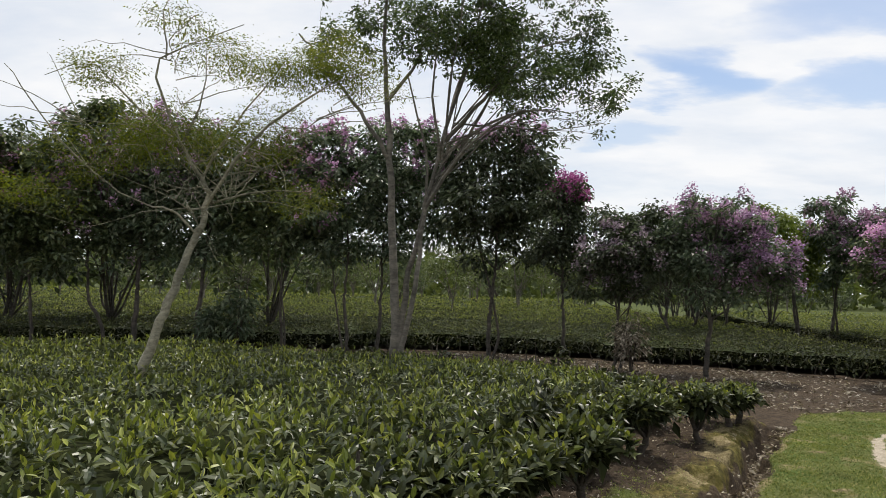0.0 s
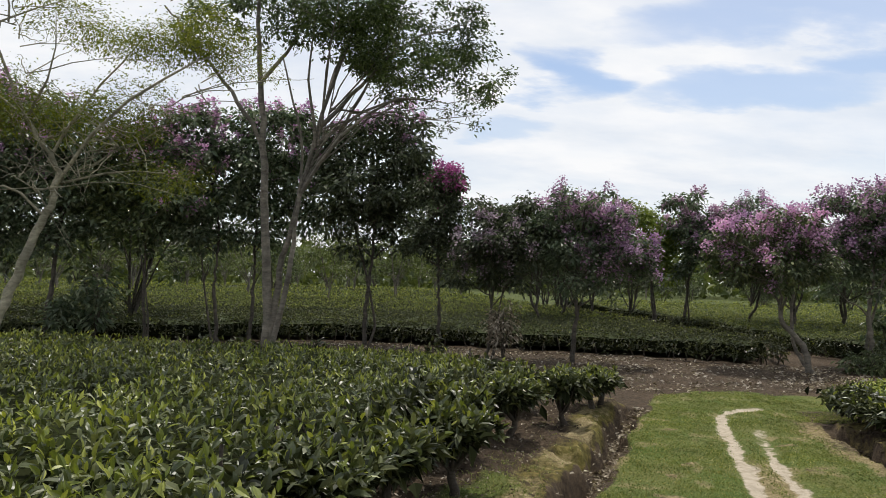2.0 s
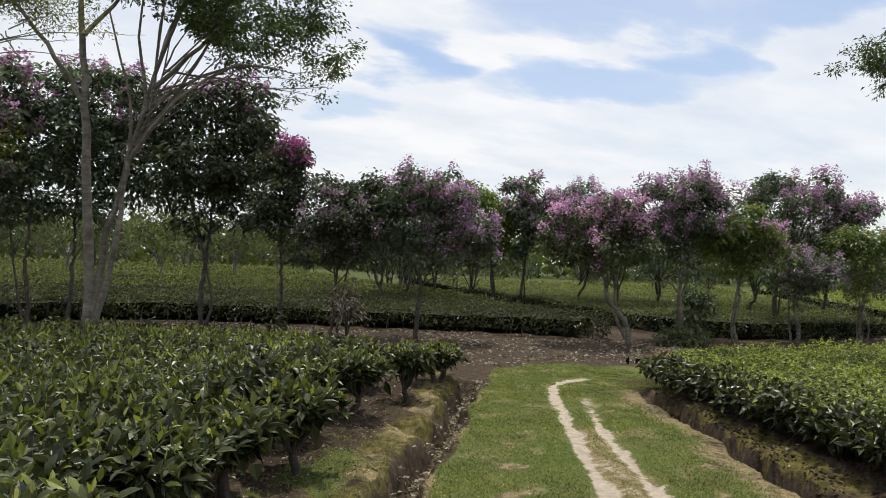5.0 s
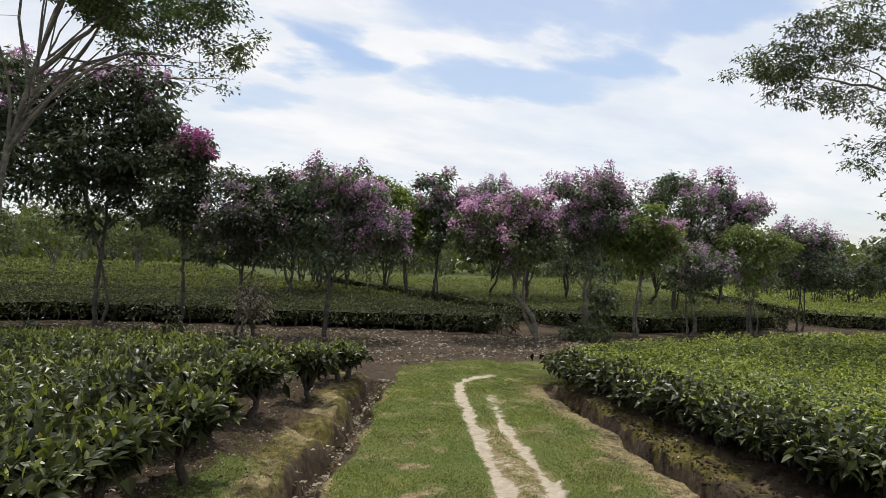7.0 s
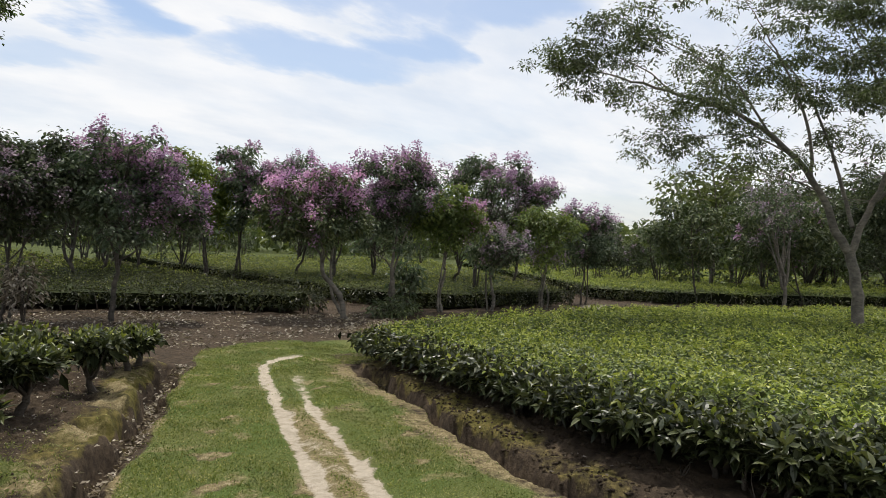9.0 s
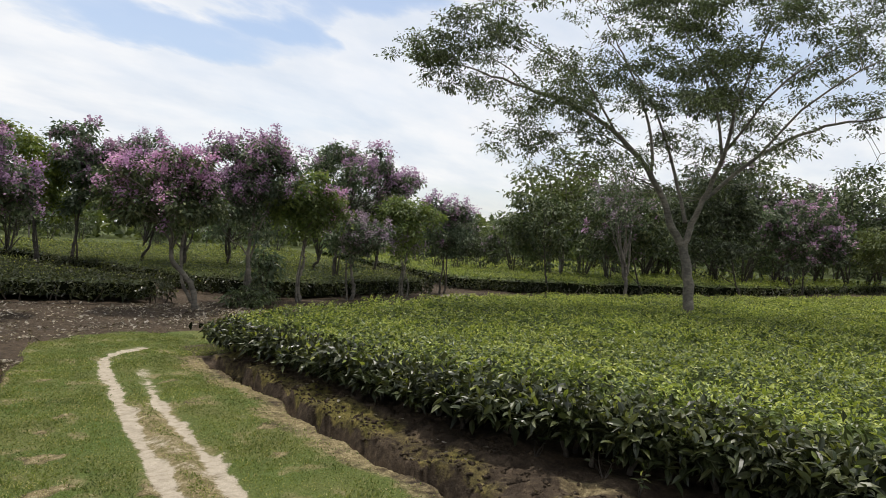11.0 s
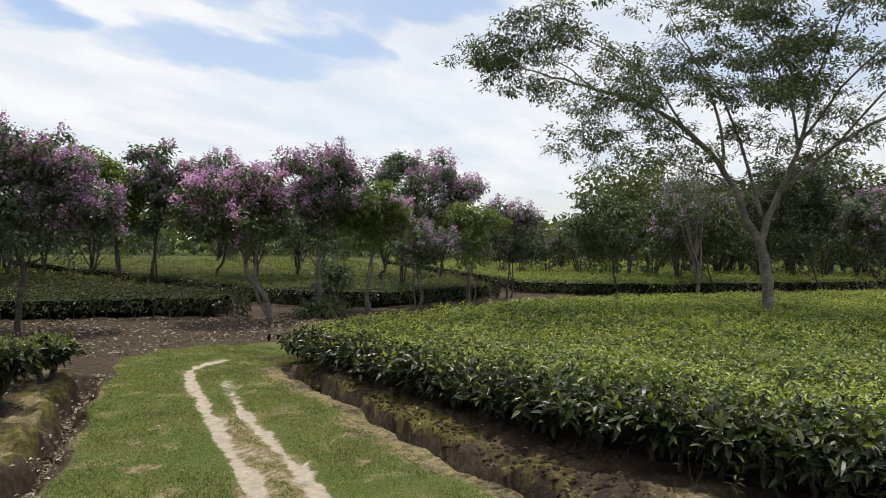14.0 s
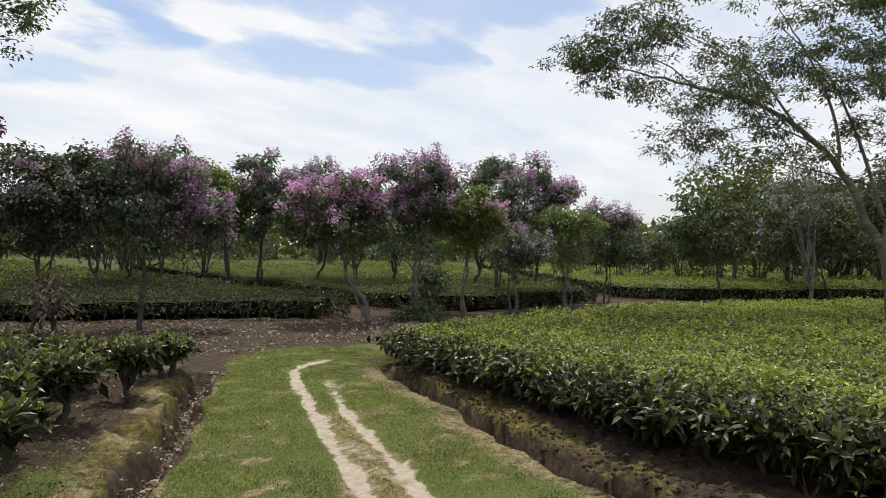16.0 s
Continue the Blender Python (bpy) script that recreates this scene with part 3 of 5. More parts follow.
BANDS = ((0, 4.6, 120, 0.105, 3), (4.6, 9, 105, 0.098, 2), (9, 16, 75, 0.10, 1), (16, 24, 56, 0.105, 1), (24, 36, 26, 0.145, 1), (36, 52, 9, 0.25, 1), (52, 95, 2.6, 0.42, 1))


def tea_plot(name, label, poly, top, low, cell, seed, skirt=(), bright=1.0, thick=1.0, leaf=1.0, lift=0, slim=1.0, flush=None, elder=None, soft=None, dim=1.0, fresh=2, flat=50, under=None):
    """A plucked tea field: leaf shoots over a sheet with inner shade in its colour, with stems under the sides in skirt
    (pairs of polygon corners).
    """
    rng = np.random.default_rng(seed)
    poly = np.asarray(poly, float)
    root = new(name)
    tagged(root, label, "tea bushes", kind="stuff")
    lo, hi = poly.min(0), poly.max(0)
    green = Heap()
    for near, far, dens, size, detail in BANDS:
        n = int(dens * thick * np.prod(hi - lo))
        x, y = rng.uniform(lo[0], hi[0], n), rng.uniform(lo[1], hi[1], n)
        d = np.hypot(x, y)
        k = (d >= near) & (d < far)
        x, y = x[k], y[k]
        k = inside(x, y, poly)
        x, y = x[k], y[k]
        # thinner where bushes leave gaps
        gapw = waves(x, y, seed + 7, 0.42)
        k = rng.random(len(x)) < np.clip(1.25 + 0.9 * (gapw + 0.35), 0.35, 1)
        x, y, gapw = x[k], y[k], gapw[k]
        z = top(x, y) + 0.05 * np.clip(gapw, -1.0, 0.6) + rng.normal(0, 0.022, len(x))
        nrm = rng.normal(0, 0.28, (len(x), 3)) + (0, 0, 1)
        if soft and near < 9:      # the rounded shoulder along the road: mostly old leaves in the shaded colour, turned outward
            edge = gap_to(x, y, soft)
            z = z - 0.11 * (1 - ramp01(edge, 0.0, 0.5))
            k = edge < 0.20 + 0.32 * rng.random(len(x))
            nr = nrm[k] + np.array((-0.7, 0.3, -0.2))
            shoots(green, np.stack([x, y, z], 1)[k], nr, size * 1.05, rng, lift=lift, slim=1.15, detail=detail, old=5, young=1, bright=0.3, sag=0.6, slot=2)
            x, y, z, nrm = x[~k], y[~k], z[~k], nrm[~k]
        # dim thins the fresh leaves near by, in place of tree shade
        shoots(green, np.stack([x, y, z], 1), nrm, size * leaf, rng, lift=lift, slim=slim, detail=detail, old=6 - fresh if far < 37 else 2, young=fresh, bright=bright * (dim if far < 25 else 1), flat=flat)
    stems = Heap()
    for i in skirt:
        a, b = poly[i], poly[(i + 1) % len(poly)]
        ln = np.linalg.norm(b - a)
        out = np.array(((b - a)[1], -(b - a)[0])) / ln
        if inside(*((a + b) / 2 + out * 0.05), poly):
            out = -out
        dm = np.linalg.norm((a + b) / 2)
        dens, size, detail = (110, 0.105, 3) if dm < 6 else (100, 0.105, 2) if dm < 12 else (80, 0.11, 1) if dm < 26 else (20, 0.15, 1)
        n = int(ln * 0.6 * dens)
        s = rng.random(n)
        p = a + (b - a) * s[:, None]
        g, t = ground_z(p[:, 0], p[:, 1]), top(p[:, 0], p[:, 1])
        foot = low * (1.0 + 0.9 * np.clip(waves(p[:, 0], p[:, 1], seed + 5, 0.3), -0.3, 1.0))
        h = g + foot + (t - g - foot) * rng.random(n) ** 0.8
        bulge = 0.07 * waves(p[:, 0], p[:, 1], seed + 3, 0.35) + 0.10 * np.sin((h - g) / np.maximum(t - g, 0.1) * 2.6)
        p = p + out * bulge[:, None]
        nr = np.concatenate([np.tile(out, (n, 1)), np.full((n, 1), 0.75)], 1) + rng.normal(0, 0.4, (n, 3))
        # the hedge side takes the darkened leaf, its shade put into the colour
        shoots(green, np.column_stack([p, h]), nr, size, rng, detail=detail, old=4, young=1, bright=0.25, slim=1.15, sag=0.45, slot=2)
        m = int(ln / 0.32)
        for q in range(m):
            c = a + (b - a) * ((q + rng.random()) / m) - out * rng.uniform(0.12, 0.4)
            gz = float(ground_z(c[0], c[1])) - 0.03
            tip = np.array((*(c + rng.normal(0, 0.09, 2)), gz + low + 0.22))
            tube(stems, curve_points((*c, gz), tip, rng, 4, 0.0, 0.2), np.linspace(0.02, 0.01, 4), 5)
    tagged(part("leaf_canopy", green.mesh("leaf_canopy", [elder or TEA_OLD, flush or TEA_NEW, TEA_SHADED]), root), kind="stuff")
    # sheet under the leaves; walls and default top carry the inner shade as colour
    gx, gy = np.arange(lo[0], hi[0] + cell, cell), np.arange(lo[1], hi[1] + cell, cell)
    X, Y = np.meshgrid(gx, gy, indexing="ij")
    corner = inside(X, Y, poly)
    mid = corner[:-1, :-1] & corner[1:, :-1] & corner[:-1, 1:] & corner[1:, 1:]
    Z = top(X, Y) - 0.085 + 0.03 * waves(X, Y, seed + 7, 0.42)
    h = Heap()
    ny = X.shape[1]
    ii, jj = np.nonzero(mid)
    q = ii * ny + jj
    used = np.stack([X, Y, Z], -1).reshape(-1, 3)
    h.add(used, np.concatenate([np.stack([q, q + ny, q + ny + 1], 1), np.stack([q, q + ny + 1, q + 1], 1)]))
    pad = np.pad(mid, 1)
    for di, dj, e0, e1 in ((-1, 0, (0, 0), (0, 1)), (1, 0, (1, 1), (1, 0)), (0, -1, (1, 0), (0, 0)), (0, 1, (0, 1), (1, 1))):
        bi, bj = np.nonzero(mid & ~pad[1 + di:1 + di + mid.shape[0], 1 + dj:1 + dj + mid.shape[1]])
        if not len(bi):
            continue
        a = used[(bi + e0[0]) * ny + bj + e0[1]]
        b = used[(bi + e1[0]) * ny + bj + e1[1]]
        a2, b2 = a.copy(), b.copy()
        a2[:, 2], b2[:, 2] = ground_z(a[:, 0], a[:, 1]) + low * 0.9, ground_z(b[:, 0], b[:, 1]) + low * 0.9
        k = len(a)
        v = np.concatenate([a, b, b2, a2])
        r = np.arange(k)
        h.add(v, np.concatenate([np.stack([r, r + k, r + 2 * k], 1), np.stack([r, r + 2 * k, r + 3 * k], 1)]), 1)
    part("under_sheet", h.mesh("under_sheet", [under or TEA_INNER_SHADE, TEA_INNER_SHADE]), root, "sheet under the tea leaves, its walls darkened as inner shade")
    if stems.v:
        tagged(part("stem_row", stems.mesh("stem_row", [BARK_TEA], True), root, "thin grey-brown tea stems"), kind="stuff")
    return root


def tea_bush(x, y, top, radius, seed, label, low=0.34, group="tea bushes along the ditch", lift=14, flush=TEA_MID, girth=0.85, crop=0.9):
    rng = np.random.default_rng(seed)
    g = float(ground_z(x, y))
    root = new("tea_bush")
    root.location = (x, y, g - 0.02)
    tagged(root, label, "tea bush", group)
    H = top - g
    low = min(low, 0.6 * H)
    wood, green, core = Heap(), Heap(), Heap()
    fork = np.array((rng.normal(0, 0.03), rng.normal(0, 0.03), 0.17 + rng.random() * 0.06))
    tube(wood, [(0, 0, -0.05), (0.01, 0, 0.05), fork * (0.9, 0.9, 0.6), fork], np.array((0.055, 0.042, 0.036, 0.030)) * girth, 7)
    for k in range(7):
        a = k * 0.9 + rng.random() * 0.5
        r = radius * rng.uniform(0.4, 0.8)
        tube(wood, curve_points(fork - (0, 0, 0.03), (r * math.cos(a), r * math.sin(a), H * rng.uniform(0.72, 0.9)), rng, 5, -0.15, 0.2), np.linspace(0.018, 0.006, 5), 5)
    n = int(680 * radius)
    a, s = rng.uniform(0, 6.28, n), rng.random(n)
    on_top = rng.random(n) < 0.48
    wob = 1 + 0.16 * np.sin(a * 3 + seed) + 0.08 * np.sin(a * 7 + 2 * seed)
    rr = np.where(on_top, np.sqrt(s), rng.uniform(0.72, 1.0, n)) * radius * wob
    zt = H - 0.05 * (rr / radius) ** 2 - 0.02 + rng.normal(0, 0.025, n)
    hz = np.where(on_top, zt, low + (H - low - 0.05) * s)
    rr = np.where(on_top, rr, rr * (0.38 + 0.68 * np.clip((hz - low) / (H - low), 0, 1) ** 0.7))
    p = np.stack([rr * np.cos(a), rr * np.sin(a), hz], 1)
    nr = np.where(on_top[:, None], np.array((0, 0, 1.0)), np.stack([np.cos(a), np.sin(a), np.full(n, 0.5)], 1)) + rng.normal(0, 0.3, (n, 3))
    near = math.hypot(x, y) < 6
    shoots(green, p[on_top], nr[on_top], 0.11, rng, detail=3 if near else 2, young=2, bright=crop, lift=lift, slim=1.0, sag=0.5)
    # sides of the bush in the darkened leaf, as if shaded
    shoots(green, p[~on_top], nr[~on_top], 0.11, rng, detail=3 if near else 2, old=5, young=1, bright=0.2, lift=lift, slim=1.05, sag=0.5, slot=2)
    # inner leaf blades, near-black: shade within the bush is in their colour
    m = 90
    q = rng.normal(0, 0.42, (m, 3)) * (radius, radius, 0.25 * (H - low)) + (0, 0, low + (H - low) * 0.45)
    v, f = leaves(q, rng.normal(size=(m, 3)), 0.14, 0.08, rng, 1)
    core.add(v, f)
    part("stem", wood.mesh("stem", [BARK_TEA], True), root, "grey-brown branching stem")
    tagged(part("foliage", green.mesh("foliage", [TEA_OLD, flush, TEA_SHADED]), root), kind="stuff")
    tagged(part("dark_inner_foliage", core.mesh("dark_inner_foliage", [TEA_INNER_SHADE]), root), kind="stuff")
    return root


def top_a(x, y):
    u, v = to_uv(x, y)
    return 0.73 - 0.14 * ramp01(u, 6.8, 8.6) + 0.03 * waves(x, y, 41, 1.1)


def top_e(x, y):
    u, v = to_uv(x, y)
    return 0.60 - 0.13 * ramp01(u, 4, 9) + 0.05 * ramp01(x, 8.0, 11.0) + 0.025 * waves(x, y, 43, 1.2)


def top_far(x, y):
    return ground_z(x, y) + 0.48 + 0.02 * waves(x, y, 45, 1.5)


tea_plot("tea_hedge", "glossy dark green tea bushes plucked to a level table beside the ditch",
         [(-1.55, 0.7), (0.88, 5.6), (2.0, 7.7), (1.95, 8.5), (0.9, 9.3), (-0.3, 9.75), (-2.2, 10.1), (-9.5, 9.9), (-8.5, 7.0), (-3.4, 0.6)],
         top_a, 0.42, 0.2, 101, skirt=(0, 1, 2, 3, 4, 5, 6), bright=1.1, leaf=1.08, lift=24, slim=0.82, flush=TEA_MID)
for i, (bx, by, tz, br) in enumerate(((-0.38, 2.85, 0.72, 0.36), (0.05, 3.7, 0.71, 0.34), (0.45, 4.25, 0.70, 0.30), (0.98, 4.84, 0.71, 0.27), (1.08, 5.75, 0.71, 0.32),
                                      (1.80, 6.36, 0.71, 0.30), (2.54, 6.94, 0.70, 0.26), (3.15, 7.69, 0.61, 0.22), (3.38, 7.98, 0.58, 0.22), (2.2, 7.65, 0.66, 0.32))):
    tea_bush(bx, by, tz, br, 300 + i, "dark green tea bush on a bare stem beside the ditch", 0.36, crop=0.6)

E_FRONT = [(6.25, 7.5), (5.95, 6.5), (5.62, 5.55), (5.2, 4.4), (4.92, 3.4), (4.76, 2.5), (4.66, 1.6), (4.62, 0.5)]
E_FRONT = [(x + 0.04, y - 0.02) for x, y in E_FRONT]
tea_plot("tea_hedge", "sunlit yellow-green tea bushes plucked flat under a shade tree",
         E_FRONT + [(4.7, -0.9), (9, -2.4), (34, -4), (36, -1.6), (23.8, 3.2), (17.1, 6.3), (13.5, 7.6), (10.2, 8.1), (7.4, 8.05)],
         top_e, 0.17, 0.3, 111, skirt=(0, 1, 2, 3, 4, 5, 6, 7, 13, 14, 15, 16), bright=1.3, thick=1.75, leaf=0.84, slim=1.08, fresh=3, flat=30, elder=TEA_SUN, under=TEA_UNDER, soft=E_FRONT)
rng_e = np.random.default_rng(5)
ex = np.linspace(0, 6.9, 14)
for i, s in enumerate(ex):
    a, b = E_FRONT[int(s)], E_FRONT[min(int(s) + 1, 7)]
    fx, fy = a[0] + (b[0] - a[0]) * (s % 1) + 0.12, a[1] + (b[1] - a[1]) * (s % 1) - 0.06
    tea_bush(fx, fy, float(top_e(fx, fy)) - 0.06, 0.36 + 0.06 * rng_e.random(), 330 + i, "tea bush with leafy drooping sides above bare soil", 0.33, "tea bushes along the road", 0, TEA_MID, 0.5, 0.35)

# tree shade over this field is put into its leaf colours
tea_plot("tea_hedge", "low tea field behind the row of flowering trees",
         [(-15, 17.2), (-10.5, 17.5), (1.2, 17.9), (5.8, 15.7), (9.7, 13.3), (10.2, 14.6), (10.4, 18.5), (12.0, 30), (12.9, 66), (-44, 66)],
         top_far, 0.13, 0.5, 121, skirt=(0, 1, 2, 3, 4, 5, 6), bright=1.2, flush=TEA_MID, elder=TEA_SHADED, dim=0.22, leaf=0.76, thick=1.3, under=TEA_UNDER)
# duller shoots, fewer near by: shade put into the leaf mix
tea_plot("tea_hedge", "bright green tea field in full sun",
         [(12.0, 15.2), (12.9, 13.2), (16.2, 12.7), (18.7, 12.65), (20.3, 14.9), (30.5, 26.8), (47, 48), (19, 52), (15, 34), (13.9, 26)],
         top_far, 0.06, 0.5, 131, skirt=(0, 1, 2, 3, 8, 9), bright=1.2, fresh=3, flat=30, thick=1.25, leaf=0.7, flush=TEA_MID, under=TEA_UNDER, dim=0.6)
tea_plot("tea_hedge", "bright green tea field beyond a footpath",
         [(21.6, 13.7), (23.4, 10.8), (27.4, 8.4), (34.5, 5.0), (60, -1), (70, 34), (50, 47), (32.5, 26)],
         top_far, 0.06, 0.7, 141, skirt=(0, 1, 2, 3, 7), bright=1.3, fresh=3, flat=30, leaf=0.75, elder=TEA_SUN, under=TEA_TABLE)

# ---- trees ----


def grow(name, label, category, base, limbs, blobs, seed, bark, leaf, tips=150, per=24, size=(0.14, 0.055), bloom=0.0, petal=None, top_bias=0.5,
         detail=1, hang=0.5, twig=0.011, clump=0.17, group="", trunk_label="", cheap=False, petals_per=46, petal_size=1.0):
    """A tree: limbs are (points, start radius, end radius), blobs (x, y, z, rx, ry, rz) of the crown; all relative to the base."""
    rng = np.random.default_rng(seed)
    bz = float(ground_z(base[0], base[1]))
    root = new(name)
    root.location = (base[0], base[1], bz - 0.03)
    tagged(root, label, category, group)
    wood, twigs, green, petals = Heap(), Heap(), Heap(), Heap()
    nodes, rad = [], []
    for pts, r0, r1 in limbs:
        p = smooth_line(pts, len(pts) + 2 if cheap else 7 if r0 < 0.034 else max(6, 4 * len(pts)))
        p[1:-1] += rng.normal(0, 0.012, (len(p) - 2, 3))
        r = np.linspace(r0, r1, len(p))
        if p[0, 2] < 0.05:
            r[0] *= 1.35
        tube(wood, p, r, 4 if cheap else 8 if r0 > 0.04 else 6)
        nodes.append(p[len(p) // 3:])
        rad.append(r[len(p) // 3:])
    nodes, rad = np.concatenate(nodes), np.concatenate(rad)
    vol = np.array([b[3] * b[4] + b[4] * b[5] for b in blobs])
    zs = np.array([b[2] for b in blobs])
    vol = vol * (0.42 + 0.58 * ramp01(zs, zs.min(), zs.min() + 0.5 * np.ptp(zs) + 0.01))      # airier below
    which = rng.choice(len(blobs), tips, p=vol / vol.sum())
    B = np.array(blobs)[which]
    d = unit(rng.normal(size=(tips, 3)))
    tip = B[:, :3] + d * B[:, 3:6] * (rng.random(tips) ** 0.42)[:, None]
    zlo, zhi = min(b[2] - b[5] for b in blobs), max(b[2] + b[5] for b in blobs)
    extra = []
    for t in tip:
        c = np.linalg.norm((nodes - t) * (1, 1, 1.0), axis=1) + np.where(nodes[:, 2] > t[2] + 0.05, 1.0, 0)
        k = int(np.argmin(c))
        p = curve_points(nodes[k], t, rng, 5, 0.12, 0.25)
        w = min(twig, rad[k] * 0.8) * (0.7 + 0.5 * min(1.0, c[k]))
        if cheap:
            tube(twigs, p[::2], np.linspace(w, 0.004, 3), 3)
        else:
            tube(twigs, p[[0, 2, 4]], np.linspace(w, 0.003, 3), 3)
        extra.append(p[2:4])
        if not cheap:
            nodes, rad = np.vstack([nodes, p[2:4]]), np.append(rad, (w * 0.8, w * 0.6))
    # leaves round each tip and along its twig
    n = tips * per
    near = np.repeat(np.arange(tips), per)
    along = rng.random(n)[:, None]
    mids = np.array([e[1] for e in extra])
    at = mids[near] * (1 - along) * 0.6 + tip[near] * (1 - (1 - along) * 0.6) + rng.normal(0, clump, (n, 3)) * (1, 1, 0.55)
    way = (unit(at - tip[near] + d[near] * 0.08) * 0.7 + rng.normal(0, 0.6, (n, 3))) * (1, 1, 0.45) + (0, 0, -hang)
    ln = size[0] * rng.uniform(0.6, 1.2, n)
    v, f = leaves(at, way, ln, ln * size[1] / size[0], rng, detail, 0.2, 0.4)
    green.add(v, f)
    part("trunk", wood.mesh("trunk", [bark], True), root, trunk_label)
    tagged(part("branchwork", twigs.mesh("branchwork", [bark]), root), kind="stuff")
    crown = part("crown", green.mesh("crown", [leaf]), root)
    tagged(crown, kind="stuff")
    if bloom > 0:
        hrel = (tip[:, 2] - zlo) / (zhi - zlo)
        score = hrel * top_bias + 0.35 * d[:, 2] + rng.random(tips) * (1 - 0.5 * top_bias) + 0.45 * waves(tip[:, 0] + tip[:, 2], tip[:, 1] - tip[:, 2], seed, 0.7)
        pick = np.argsort(-score)[:int(bloom * tips)]
        if B.shape[1] > 6:     # each lump has its own share of blossom, on its upper side
            pick = np.nonzero(rng.random(tips) < B[:, 6] * np.clip(0.75 + 0.4 * d[:, 2], 0.2, 1.0) * 2.4)[0]
        m = 20 if cheap else petals_per
        src = np.repeat(pick, m)
        hh = rng.random(len(src))
        at = tip[src] + rng.normal(0, 0.085, (len(src), 3)) * (1 - 0.5 * hh)[:, None] + np.stack([0 * hh, 0 * hh, 0.01 + 0.13 * hh], 1)
        at += d[src] * 0.11
        v, f = leaves(at, rng.normal(size=(len(src), 3)) + (0, 0, 0.4), rng.uniform(0.05, 0.085, len(src)) * (1.7 if cheap else petal_size), rng.uniform(0.045, 0.07, len(src)) * (1.7 if cheap else petal_size), rng, 1, 0.1, 0.2)
        petals.add(v, f)
        if not cheap and B.shape[1] < 7:
            fade = np.repeat(np.argsort(-score)[len(pick):len(pick) + int(0.42 * tips)], 26)
            at = tip[fade] + rng.normal(0, 0.10, (len(fade), 3)) + d[fade] * 0.07
            old = Heap()
            v, f = leaves(at, rng.normal(size=(len(fade), 3)), rng.uniform(0.05, 0.085, len(fade)), rng.uniform(0.045, 0.07, len(fade)), rng, 1, 0.1, 0.2)
            old.add(v, f)
            tagged(part("faded_blossom", old.mesh("faded_blossom", [PETAL_FADED]), crown, "greyish mauve fading flower clusters"), kind="stuff")
        tagged(part("blossom", petals.mesh("blossom", [petal]), crown), kind="stuff")
    return root


def jarul(x, y, cx, cy, r, z0, z1, seed, label, bloom=0.3, petal=PETAL_LILAC, leaf=LEAF_DARK, stems=2, thick=0.065, tips=150, per=38, bark=BARK_DARK, lumps=17, bias=0.8, group="flowering trees beside the tea", name="flowering_tree", low=None, cheap=False, blade=(0.122, 0.068)):
    """A small flowering shade tree: a few rising stems, lumpy crown."""
    rng = np.random.default_rng(seed)
    ox, oy, zm, rz = cx - x, cy - y, (z0 + z1) / 2, (z1 - z0) / 2
    blobs = [(ox, oy, zm, r * 0.5, r * 0.5, rz * 0.55)]
    turn = rng.random() * 6.28
    for k in range(lumps):
        h = -0.86 + 1.8 * (k + 0.5 * rng.random()) / lumps
        w = math.sqrt(max(0.1, 1 - h * h)) * rng.uniform(0.55, 0.85)
        a = turn + k * 2.4 + rng.normal() * 0.3
        q = r * rng.uniform(0.22, 0.40)
        blobs.append((ox + r * w * math.cos(a), oy + r * w * math.sin(a), zm + rz * h * 0.82, q, q, q * 0.75))
    fork = np.array((ox * 0.25 + rng.normal(0, 0.05), oy * 0.25 + rng.normal(0, 0.05), low or z0 * rng.uniform(0.5, 0.8)))
    limbs = []
    for s in range(stems):
        a = s * 2 * math.pi / stems + rng.random() * 2
        b0 = np.array((0.07 * math.cos(a), 0.07 * math.sin(a), -0.05)) if stems > 1 and s else np.array((0, 0, -0.05))
        end = np.array((ox + r * 0.3 * math.cos(a), oy + r * 0.3 * math.sin(a), zm + 0.35 * rz))
        mid = fork * (0.8, 0.8, 0.55) + rng.normal(0, 0.05, 3)
        start = [b0, mid, fork + rng.normal(0, 0.08, 3)] if s == 0 else [fork * 0.7 + (0, 0, 0.0), fork + 0.14 * np.array((math.cos(a), math.sin(a), 1.2))]
        limbs.append((start + [(np.asarray(start[-1]) + end) / 2 + rng.normal(0, 0.1, 3), end], thick * (1 if s == 0 else 0.75), 0.018))
    for b in blobs[1::3]:
        a = fork + rng.normal(0, 0.05, 3) + (0, 0, rng.uniform(0, 0.3))
        limbs.append((curve_points(a, b[:3], rng, 5, 0.3, 0.25), thick * 0.4, 0.010))
    return grow(name, label, "tree", (x, y), limbs, blobs, seed, bark, leaf, tips if cheap else int(tips * 1.35), per, (0.21, 0.12) if cheap else blade, bloom, petal, bias, 1, 0.22, clump=0.22 if cheap else 0.15, group=group, cheap=cheap)


LILAC, DARK = "small tree with lilac-pink blossom over dark leaves beside the tea", "dark-leaved small tree with a few faded blossoms"
# styles: group, twig ends per square metre of crown, leaves at each, leaf blade, petals at each, petal size, fullness
NEAR = ("flowering trees beside the tea", 125, 30, (0.112, 0.06), 62, 0.82, 0.97)
ROW = ("flowering trees beside the tea", 46, 36, (0.155, 0.082), 42, 1.05, 1.2)
FIELD = ("trees along the far tea", 52, 30, (0.18, 0.09), 26, 1.6, 1.0)
EDGE = ("trees round the fields", 26, 42, (0.165, 0.088), 22, 1.8, 1.0)


